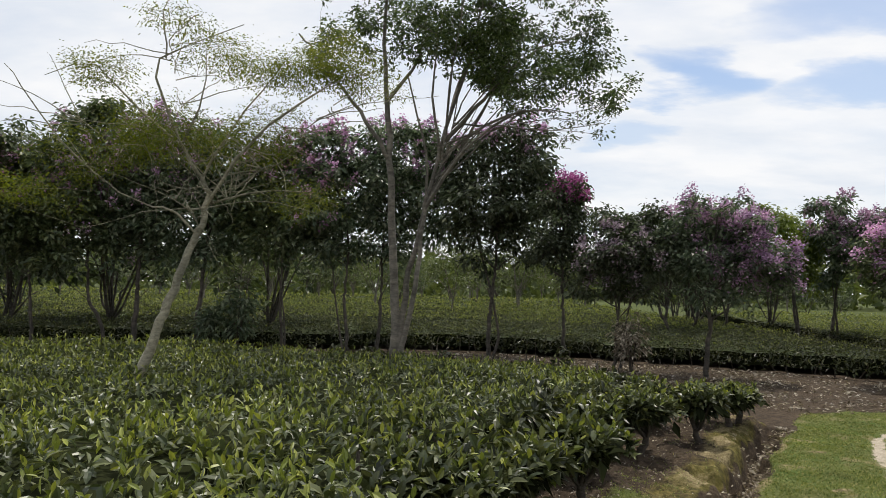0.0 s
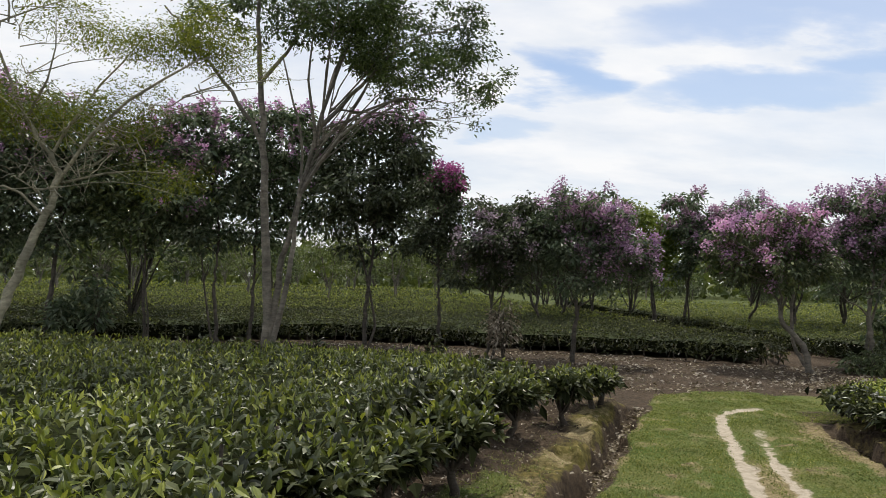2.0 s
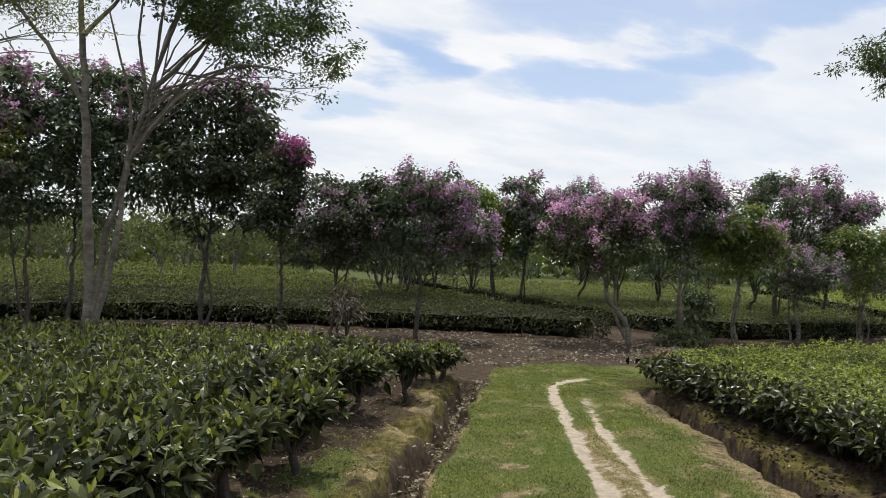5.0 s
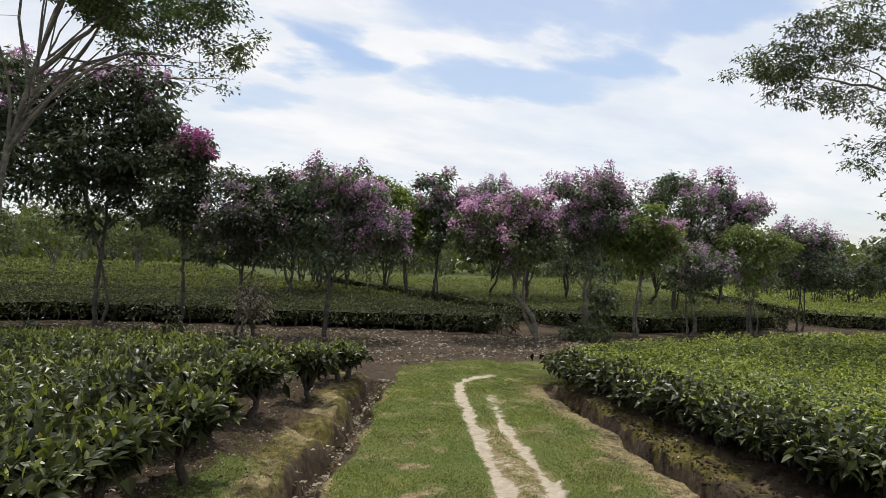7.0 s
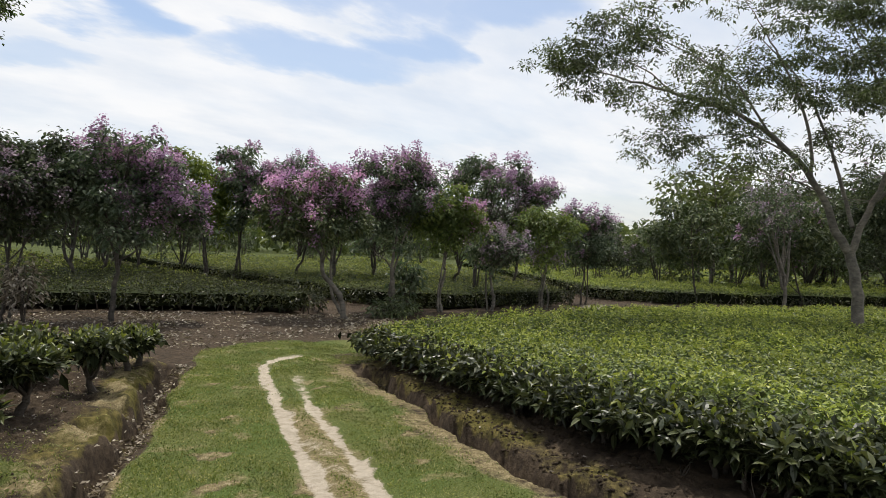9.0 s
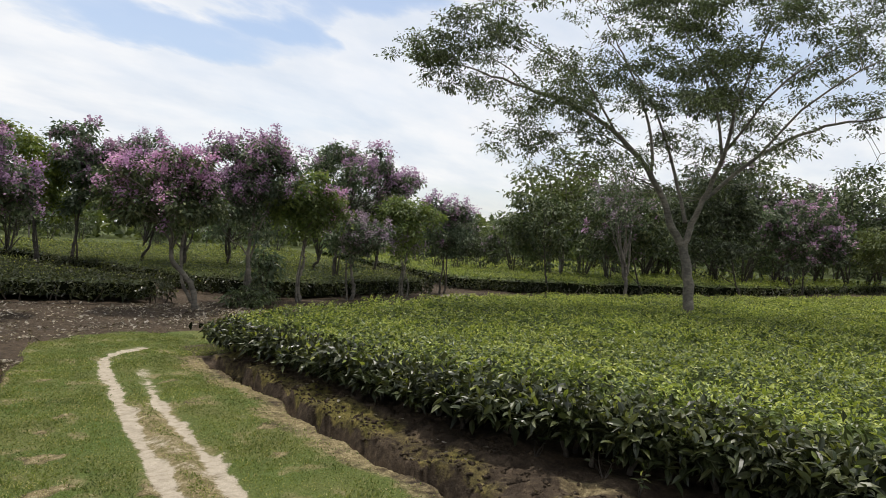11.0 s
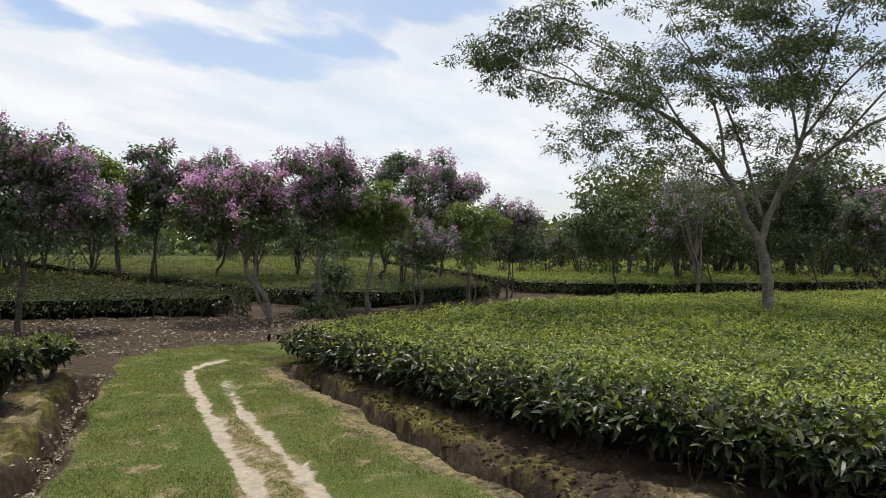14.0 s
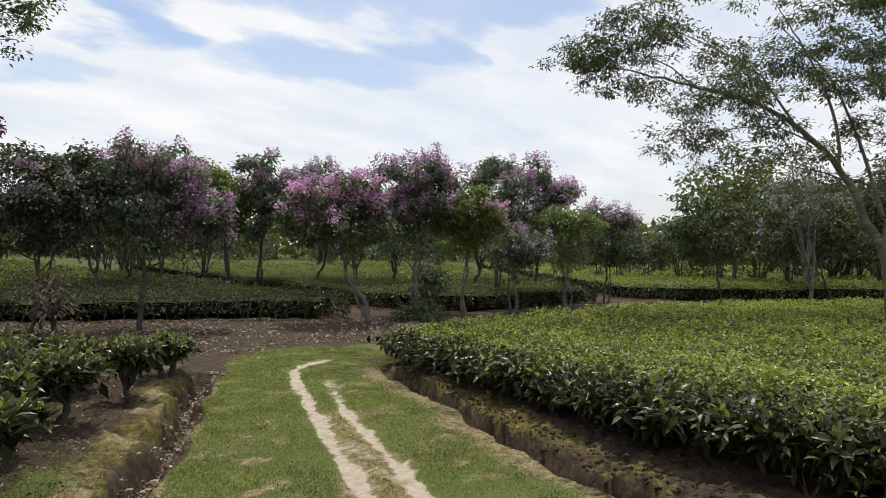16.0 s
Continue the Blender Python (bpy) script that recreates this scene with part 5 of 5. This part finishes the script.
# the umbrella-crowned shade tree in the sunny tea
grow("shade_tree", "umbrella-crowned shade tree with a mottled grey trunk in sunlit tea", "tree", (14.0, 3.5),
     [([(0, 0, -0.05), (-0.03, 0.05, 1.2), (-0.06, 0.18, 1.9)], 0.108, 0.082),
      ([(-0.06, 0.18, 1.85), (-0.2, 0.42, 2.3), (-0.25, 0.6, 2.85), (-0.5, 1.2, 3.75), (-0.9, 2.1, 4.45), (-1.3, 2.9, 4.75), (-1.8, 3.7, 5.05), (-2.2, 4.35, 5.25)], 0.078, 0.009),
      ([(-0.06, 0.16, 1.85), (0.0, -0.06, 2.54), (0.07, -0.43, 3.5), (0.12, -0.7, 4.8), (0.2, -1.15, 6.0)], 0.065, 0.012),
      ([(0.0, -0.1, 2.7), (0.4, -1.0, 3.6), (0.75, -1.95, 4.15), (0.85, -2.9, 4.3), (0.9, -4.0, 4.4)], 0.042, 0.007),
      ([(-0.05, 0.15, 2.3), (0.4, 0.6, 3.5), (0.3, 1.1, 4.9), (0.0, 1.9, 6.0)], 0.040, 0.008),
      ([(-0.25, 0.6, 2.9), (-0.5, 1.3, 3.2), (-0.8, 2.0, 3.35), (-1.0, 2.5, 3.3)], 0.016, 0.005),
      ([(-0.3, 0.75, 3.05), (-0.2, 0.9, 4.2), (-0.5, 1.3, 5.3), (-0.8, 1.7, 6.2)], 0.035, 0.008),
      ([(-0.6, 1.4, 3.95), (-0.9, 1.9, 4.9), (-1.5, 2.8, 5.6), (-2.0, 3.6, 6.0)], 0.024, 0.005),
      ([(-0.9, 2.1, 4.45), (-0.9, 2.7, 4.6), (-1.05, 3.4, 4.75)], 0.022, 0.005),
      ([(-0.45, 1.1, 3.6), (-0.2, 1.8, 4.0), (-0.4, 2.6, 4.1), (-0.6, 3.1, 3.9)], 0.020, 0.005),
      ([(-1.3, 2.9, 4.75), (-1.4, 3.7, 5.4), (-1.9, 4.6, 5.75)], 0.018, 0.005),
      ([(0.07, -0.43, 3.5), (0.5, -0.2, 4.6), (0.7, 0.3, 5.6), (0.6, 0.7, 6.5)], 0.030, 0.007),
      ([(0.1, -0.6, 4.3), (-0.3, -0.2, 5.2), (-0.5, 0.4, 6.1)], 0.026, 0.007),
      ([(0.4, -1.0, 3.6), (0.2, -1.7, 4.4), (0.1, -2.6, 5.0), (0.0, -3.4, 5.3)], 0.026, 0.006),
      ([(0.1, -0.5, 3.7), (-0.4, -1.5, 4.8), (-0.6, -2.6, 5.4)], 0.028, 0.007)],
     sprays(631, 230, -5.5, 5.2, lambda s: np.interp(s, (-6, -4.5, -4.0, -3.5, -2.0, -1.2, 0, 2, 3.5, 5.2), (5.2, 4.75, 4.4, 3.3, 3.1, 2.95, 2.9, 2.9, 2.7, 2.9)), lambda s: np.interp(s, (-6, -4.5, -3, -1, 2, 5.2), (5.5, 5.9, 6.5, 7.3, 7.4, 6.4)), (0.5, -0.87), (0.87, 0.5), 2.4, 0.52, 0.26),
     63, BARK_PALE, LEAF_OPEN, 1750, 42, (0.080, 0.034), detail=1, hang=0.2, clump=0.085, twig=0.008, trunk_label="mottled grey trunk, forked")

# ---- woods around ----
rng_w = np.random.default_rng(77)
WOODS = "trees round the fields"
KIND = [jarul(46.0, 13.0, 46.0, 13.2, 1.7, 0.5, 4.2, 31, "dark bushy tree behind the tea", 0.05, PETAL_FADED, LEAF_WOOD, 2, 0.07, 62, 29, cheap=True, group=WOODS, name="tree"),
        jarul(40.0, 4.6, 40.0, 4.8, 1.9, 0.6, 5.0, 32, "mauve-blossomed tree behind the tea", 0.45, PETAL_FADED, LEAF_WOOD, 2, 0.07, 62, 29, cheap=True, group=WOODS, name="tree"),
        jarul(52.0, 9.0, 52.3, 9.0, 2.0, 0.6, 4.8, 33, "green broad-crowned tree behind the tea", 0.0, None, LEAF_GREEN, 3, 0.07, 62, 29, cheap=True, group=WOODS, name="tree"),
        jarul(-16, 58, -16, 58, 2.2, 1.4, 5.2, 34, "thin pale green tree at the field's far side", 0.0, None, LEAF_FAR, 2, 0.08, 60, 24, bark=BARK_PALE, cheap=True, group=WOODS, name="tree")]
clump_tree(23.92, 10.90, [(-0.9, 3.4, 0.60, 0), (-0.1, 3.3, 0.68, 0), (-1.3, 2.7, 0.60, 0), (0.5, 2.9, 0.60, 0), (-0.5, 2.5, 0.81, 0), (0.4, 2.0, 0.81, 0), (-1.1, 1.8, 0.72, 0), (-0.2, 1.3, 0.72, 0)], 36, "bushy olive-green tree at the edge of the tea", None, LEAF_GREEN, EDGE)
clump_tree(27.95, 8.67, [(-1.9, 3.5, 0.81, 0.1), (-1.0, 3.7, 0.90, 0.1), (-0.2, 4.0, 0.90, 0), (-1.4, 2.4, 0.90, 0.2), (-0.3, 2.5, 0.99, 0.15), (-2.1, 1.7, 0.81, 0), (-0.7, 1.3, 0.81, 0), (0.3, 2.9, 0.90, 0), (0.6, 1.8, 0.81, 0)], 37, "bushy dark tree with lilac flecks at the edge of the tea", PETAL_LILAC, LEAF_GREEN, EDGE)
clump_tree(31.73, 5.63, [(-1.6, 4.6, 1.10, 0), (-0.4, 4.8, 0.99, 0), (-2.2, 3.6, 1.10, 0), (-0.8, 3.4, 1.20, 0), (0.1, 3.8, 0.99, 0), (-1.5, 1.9, 1.10, 0), (-0.3, 1.9, 1.10, 0), (-2.4, 1.8, 0.89, 0)], 38, "tall dark green tree behind the sunny tea", None, LEAF_WOOD, EDGE)
clump_tree(34.02, 3.53, [(-0.5, 3.6, 1.05, 0.5), (0.4, 3.8, 1.05, 0.5), (-0.9, 2.8, 1.05, 0.4), (0.3, 2.6, 1.16, 0.6), (1.1, 2.8, 0.94, 0.5), (-1.4, 3.5, 0.83, 0.1), (-0.4, 1.5, 1.05, 0.2), (1.0, 1.7, 0.94, 0.3)], 39, "mauve-blossomed tree behind the sunny tea", PETAL_MAUVE, LEAF_DARK, EDGE)
clump_tree(36.15, -0.99, [(-2.1, 2.9, 0.82, 0), (-1.0, 2.9, 0.94, 0), (-0.2, 2.9, 1.00, 0), (-1.6, 1.9, 1.00, 0), (-0.6, 2.0, 1.00, 0), (-2.5, 1.9, 0.82, 0)], 41, "pale-stemmed light green tree past the sunny tea", None, LEAF_FAR, EDGE, bark=BARK_PALE, lean=-0.5)
jarul(25.7, 8.6, 25.6, 8.8, 1.3, 1.9, 4.7, 35, "pale-stemmed forked tree with little foliage", 0.15, PETAL_FADED, LEAF_DARK, 4, 0.075, 70, 18, bark=BARK_PALE, low=1.0, name="tree", group="trees round the fields")


def put(kind, x, y, s):
    m = pose(x, y, float(ground_z(x, y)) - 0.03, 0, 0, rng_w.uniform(0, 360)) @ Matrix.Diagonal((s * rng_w.uniform(0.9, 1.1), s * rng_w.uniform(0.9, 1.1), s, 1))
    copy_thing(KIND[kind], m)


for k in range(56):      # behind the sunny tea
    a = 57 + 45 * (k + rng_w.random()) / 56
    d = rng_w.uniform(32 + max(0, a - 72) * 0.9, 42 + max(0, a - 68) * 0.9) if k % 3 else rng_w.uniform(45, 66)
    a = radians(a)
    put(int(rng_w.choice([0, 0, 1, 1, 2, 2, 3])), d * math.sin(a), d * math.cos(a), rng_w.uniform(0.75, 1.2 if a < radians(70) else 1.4) * (1 if d < 45 else 1.15) * (0.62 if a < radians(62.5) else 1.12 if a > radians(66) else 1))
for k in range(16):      # beyond the bright fields
    a, d = radians(rng_w.uniform(12, 60)), rng_w.uniform(62, 95)
    put(int(rng_w.choice([0, 2, 3])), d * math.sin(a), d * math.cos(a), rng_w.uniform(0.9, 1.3))
for k in range(22):      # beyond the left field
    a, d = radians(rng_w.uniform(-48, 14)), rng_w.uniform(64, 92)
    put(int(rng_w.choice([3, 3, 3, 2, 0])), d * math.sin(a), d * math.cos(a), rng_w.uniform(0.95, 1.35))
for k in range(16):      # feathery young trees past the left field
    a, d = radians(-36 + 3.1 * (k + rng_w.random())), rng_w.uniform(42, 60)
    put(int(rng_w.choice([3, 3, 2])), d * math.sin(a), d * math.cos(a), rng_w.uniform(0.7, 1.0))
for k in range(10):      # thickets at the far side of the bright field
    a, d = radians(17 + 3.6 * (k + rng_w.random())), rng_w.uniform(50, 60)
    put(int(rng_w.choice([0, 2])), d * math.sin(a), d * math.cos(a), rng_w.uniform(0.6, 0.8))
for x, y, k, s in ((-7.8, 27.2, 3, 0.85), (-13.4, 40, 3, 0.9), (-3.8, 39.8, 3, 0.9), (0.5, 33, 3, 0.8), (5, 44, 3, 0.9), (30, 20, 0, 0.7), (37, 26, 2, 0.7), (-9.6, 20.5, 1, 1.25), (-5.0, 20.4, 2, 1.2), (-12.2, 20, 0, 1.2), (-20, 33, 0, 1.0), (-15, 25, 0, 1.1), (-19, 20, 1, 1.05), (52, 20, 0, 0.9), (12.6, 35, 0, 1.0), (14.5, 30.5, 0, 1.05), (13.6, 40, 0, 1.1), (36, 9, 2, 0.95)):
    put(k, x, y, s)


def far_woods():
    """A ragged belt of trees along the horizon."""
    rng = np.random.default_rng(91)
    n = 26000
    a, d = rng.uniform(-1.2, 2.3, n), rng.uniform(105, 150, n)
    hgt = 6.3 + 2.0 * waves(a * 40, d * 0.05, 5, 1.0)
    z = rng.random(n) ** 0.8 * hgt
    at = np.stack([d * np.sin(a), d * np.cos(a), z], 1)
    h = Heap()
    v, f = leaves(at, rng.normal(size=(n, 3)), rng.uniform(1.2, 2.1, n), rng.uniform(0.8, 1.3, n), rng, 1)
    h.add(v, f)
    tagged(new("far_woods", h.mesh("far_woods", [LEAF_FAR])), "hazy green belt of distant trees on the horizon", "woods", kind="stuff")


far_woods()

# ---- small things ----


def grass():
    rng = np.random.default_rng(12)
    h = Heap()
    n = 165000
    u, v = 2.4 + 9.8 * rng.random(n) ** 1.15, rng.uniform(-0.55, 2.6, n)
    x, y = from_uv(u, v)
    dl, dr = v - ditch_left(u), v - ditch_right(u)
    ga, gb = gap_to(x, y, RUT_A), gap_to(x, y, RUT_B)
    between = (1 - ramp01(ga + gb, 0.34, 0.62)) * (1 - ramp01(u, 5.8, 7.5))
    track = ramp01(np.minimum(ga - 0.04, gb - 0.035) + 0.05 * waves(x, y, 63, 0.33), 0.0, 0.13)
    clump = ramp01(waves(x, y, 66, 0.22), -0.1, -0.7)
    p = ramp01(dl, 0.09, 0.2) * np.where(u < 9.6, ramp01(-dr, 0.14, 0.45), 1.0) * (0.01 + 0.99 * track) * (1 - between * (1 - clump))
    p = p * (1 - 0.9 * patches(x, y)) * (1 - 0.6 * ramp01(waves(x, y, 21, 0.27), 0.05, 0.8)) * (1 - ramp01(u - turf_end(v), -0.4, 0.2))
    p = np.maximum(p, 0.06 * (dl > 0.1) * (dr < -0.05) * (u < 9.6) * (track > 0.6))
    k = rng.random(n) < p
    x, y = x[k], y[k]
    m = len(x)
    at = np.stack([x, y, ground_z(x, y) - 0.004], 1)
    tall = 0.85 + 0.35 * waves(x, y, 15, 0.5) + 0.5 * ramp01(waves(x, y, 16, 0.11), 0.2, 0.9)
    v_, f = leaves(at, rng.normal(0, 0.55, (m, 3)) + (0, 0, 1), rng.uniform(0.016, 0.036, m) * tall, rng.uniform(0.006, 0.011, m) * (0.8 + 0.05 * np.hypot(x, y)), rng, 1, 0.1, 0.5)
    h.add(v_, f)
    tagged(new("grass", h.mesh("grass", [GRASS])), "short mown green grass on the road between the ditches", "grass", kind="stuff")


def bank_grass():
    rng = np.random.default_rng(14)
    n = 15000
    u = rng.uniform(2.6, 9.4, n)
    v = ditch_left(u) - 0.17 - 0.7 * rng.random(n)
    x, y = from_uv(u, v)
    k = rng.random(n) < (0.12 + 0.88 * (1 - ramp01(u, 5.6, 6.1))) * ramp01(waves(x, y, 31, 0.6), -0.2, 0.5)
    x, y = x[k], y[k]
    m = len(x)
    at = np.stack([x, y, ground_z(x, y) - 0.004], 1)
    h = Heap()
    v_, f = leaves(at, rng.normal(0, 0.6, (m, 3)) + (0, 0, 0.8), rng.uniform(0.015, 0.045, m), rng.uniform(0.005, 0.009, m), rng, 1, 0.1, 0.6)
    h.add(v_, f)
    tagged(new("grass", h.mesh("grass", [GRASS])), "thin tufts of grass and moss on the ditch bank", "grass", kind="stuff")


def litter(name, label, n, pick, seed, size=(0.05, 0.10)):
    rng = np.random.default_rng(seed)
    x, y = pick(rng, n)
    n = len(x)
    at = np.stack([x, y, ground_z(x, y) + rng.uniform(0.004, 0.02, n)], 1)
    ln = rng.uniform(*size, n)
    h = Heap()
    v, f = leaves(at, rng.normal(size=(n, 3)) * (1, 1, 0.22), ln, ln * rng.uniform(0.35, 0.6, n), rng, 1 if n > 2000 else 2, 0.35, -0.3)
    h.add(v, f)
    tagged(new(name, h.mesh(name, [LEAF_DRY])), label, "fallen leaves", kind="stuff")


def crossing(rng, n):
    x, y = rng.uniform(-9, 10.5, n), rng.uniform(9.8, 17.5, n)
    u, v = to_uv(x, y)
    front = np.interp(x, (-10.5, 1.2, 5.8, 9.7), (17.2, 17.6, 15.5, 13.1))
    k = (y < front) & (u > 11.1 + 0.3 * np.sin(x * 2)) & (rng.random(n) < 0.25 + 0.75 * ramp01(waves(x, y, 19, 0.9), -0.1, 0.5))
    return x[k], y[k]


def in_ditch(rng, n):
    u = rng.uniform(3, 9.6, n)
    return from_uv(u, ditch_left(u) + rng.normal(0, 0.05, n))


def under_tea(rng, n):
    u = rng.uniform(2.5, 9.2, n)
    return from_uv(u, ditch_left(u) - 0.40 - 0.7 * rng.random(n) ** 0.6)


grass()
bank_grass()
litter("leaf_litter", "pale dry leaves strewn over the bare brown crossing", 36000, crossing, 51, (0.045, 0.095))
litter("leaf_litter", "dry brown leaves gathered in the drainage ditch", 1700, in_ditch, 52, (0.025, 0.07))
litter("leaf_litter", "scattered dry leaves on soil under the tea", 900, under_tea, 53, (0.015, 0.04))


def clods(label, n, pick, seed, size):
    """Crumbs and lumps of soil."""
    rng = np.random.default_rng(seed)
    x, y = pick(rng, n)
    n = len(x)
    r = size[0] + (size[1] - size[0]) * rng.random(n) ** 3
    ball = np.array([(1, 0, 0), (0, 1, 0), (-1, 0, 0), (0, -1, 0), (0, 0, 1), (0, 0, -1)], float)
    v = ball[None] * r[:, None, None] * rng.uniform(0.6, 1.3, (n, 6, 3)) + rng.normal(0, 0.2, (n, 6, 3)) * r[:, None, None]
    v = v * (1, 1, 0.7) + np.stack([x, y, ground_z(x, y) + 0.2 * r], 1)[:, None]
    f = np.array([(0, 1, 4), (1, 2, 4), (2, 3, 4), (3, 0, 4), (1, 0, 5), (2, 1, 5), (3, 2, 5), (0, 3, 5)])
    h = Heap()
    h.add(v.reshape(-1, 3), (f[None] + 6 * np.arange(n)[:, None, None]).reshape(-1, 3))
    tagged(new("soil_clods", h.mesh("soil_clods", [EARTH], True)), label, "soil", kind="stuff")


def right_shelf(rng, n):
    u = rng.uniform(2.2, 8.9, n)
    return from_uv(u, ditch_right(u) + 0.07 + 0.75 * rng.random(n) ** 1.4)


def left_shelf(rng, n):
    u = rng.uniform(2.6, 9.0, n)
    return from_uv(u, ditch_left(u) - 0.35 - 0.8 * rng.random(n))


clods("crumbled brown soil on the bank under the tea", 2800, right_shelf, 54, (0.004, 0.026))
clods("crumbled brown soil among the tea stems", 1500, left_shelf, 55, (0.003, 0.013))
litter("leaf_litter", "a few dry leaves on the dark bank", 70, right_shelf, 56, (0.03, 0.07))


def shrub(name, label, x, y, hgt, r, leaf, seed, size=(0.12, 0.05)):
    rng = np.random.default_rng(seed)
    limbs = []
    for k in range(6):
        a = k * 1.05 + rng.random()
        limbs.append(([(0, 0, -0.04), (0.3 * r * math.cos(a), 0.3 * r * math.sin(a), hgt * 0.5), (0.7 * r * math.cos(a), 0.7 * r * math.sin(a), hgt * 0.85)], 0.014, 0.005))
    return grow(name, label, "shrub", (x, y), limbs, [(0, 0, hgt * 0.6, r, r, hgt * 0.42)], seed, BARK_TEA, leaf, 34, 16, size, hang=0.3, clump=0.09, twig=0.006)


shrub("dry_shrub", "withered brown climbing shrub beside a trunk", 3.85, 14.1, 1.25, 0.28, LEAF_DRY, 71)
shrub("weed_clump", "low green weeds by the crossing", 11.2, 12.3, 0.5, 0.55, LEAF_GREEN, 72)
shrub("weed_clump", "low green weeds by the crossing", 10.6, 12.0, 0.38, 0.45, LEAF_GREEN, 73)
shrub("shrub", "dark broad-leaved sapling beneath the flowering trees", 12.4, 13.4, 1.45, 0.42, LEAF_DARK, 74, (0.18, 0.08))
shrub("shrub", "leafy dark sapling among the trunks", -4.9, 17.0, 1.7, 0.4, LEAF_DARK, 75, (0.18, 0.08))
shrub("shrub", "leafy dark sapling among the trunks", -5.6, 17.0, 1.1, 0.36, LEAF_DARK, 76, (0.18, 0.08))


def seedling(x, y, seed):
    rng = np.random.default_rng(seed)
    root = new("tea_seedling")
    root.location = (x, y, float(ground_z(x, y)) - 0.01)
    tagged(root, "small fresh tea seedling on the bare bank", "seedling", "tea seedlings on the bank")
    wood, green = Heap(), Heap()
    for k in range(4):
        tip = np.array((rng.normal(0, 0.07), rng.normal(0, 0.07), rng.uniform(0.08, 0.17)))
        tube(wood, curve_points((0, 0, 0), tip, rng, 4, 0.1, 0.2), np.linspace(0.004, 0.002, 4), 4)
        shoots(green, tip[None] + (0, 0, 0.02), np.array([(0, 0, 1.0)]), 0.06, rng, 3, 1, 3, 1.0)
    part("stem", wood.mesh("stem", [BARK_TEA], True), root)
    tagged(part("foliage", green.mesh("foliage", [TEA_OLD, TEA_MID]), root), kind="stuff")


seedling(4.58, 1.75, 81)
seedling(4.72, 2.30, 82)
seedling(4.50, 1.50, 83)
jarul(34.5, -0.7, 34.6, -0.6, 2.0, 2.4, 6.6, 40, "nearly bare tree with thin grey twigs", 0.0, None, LEAF_FAR, 3, 0.07, 90, 2, bark=BARK_PALE, group=WOODS, name="tree")
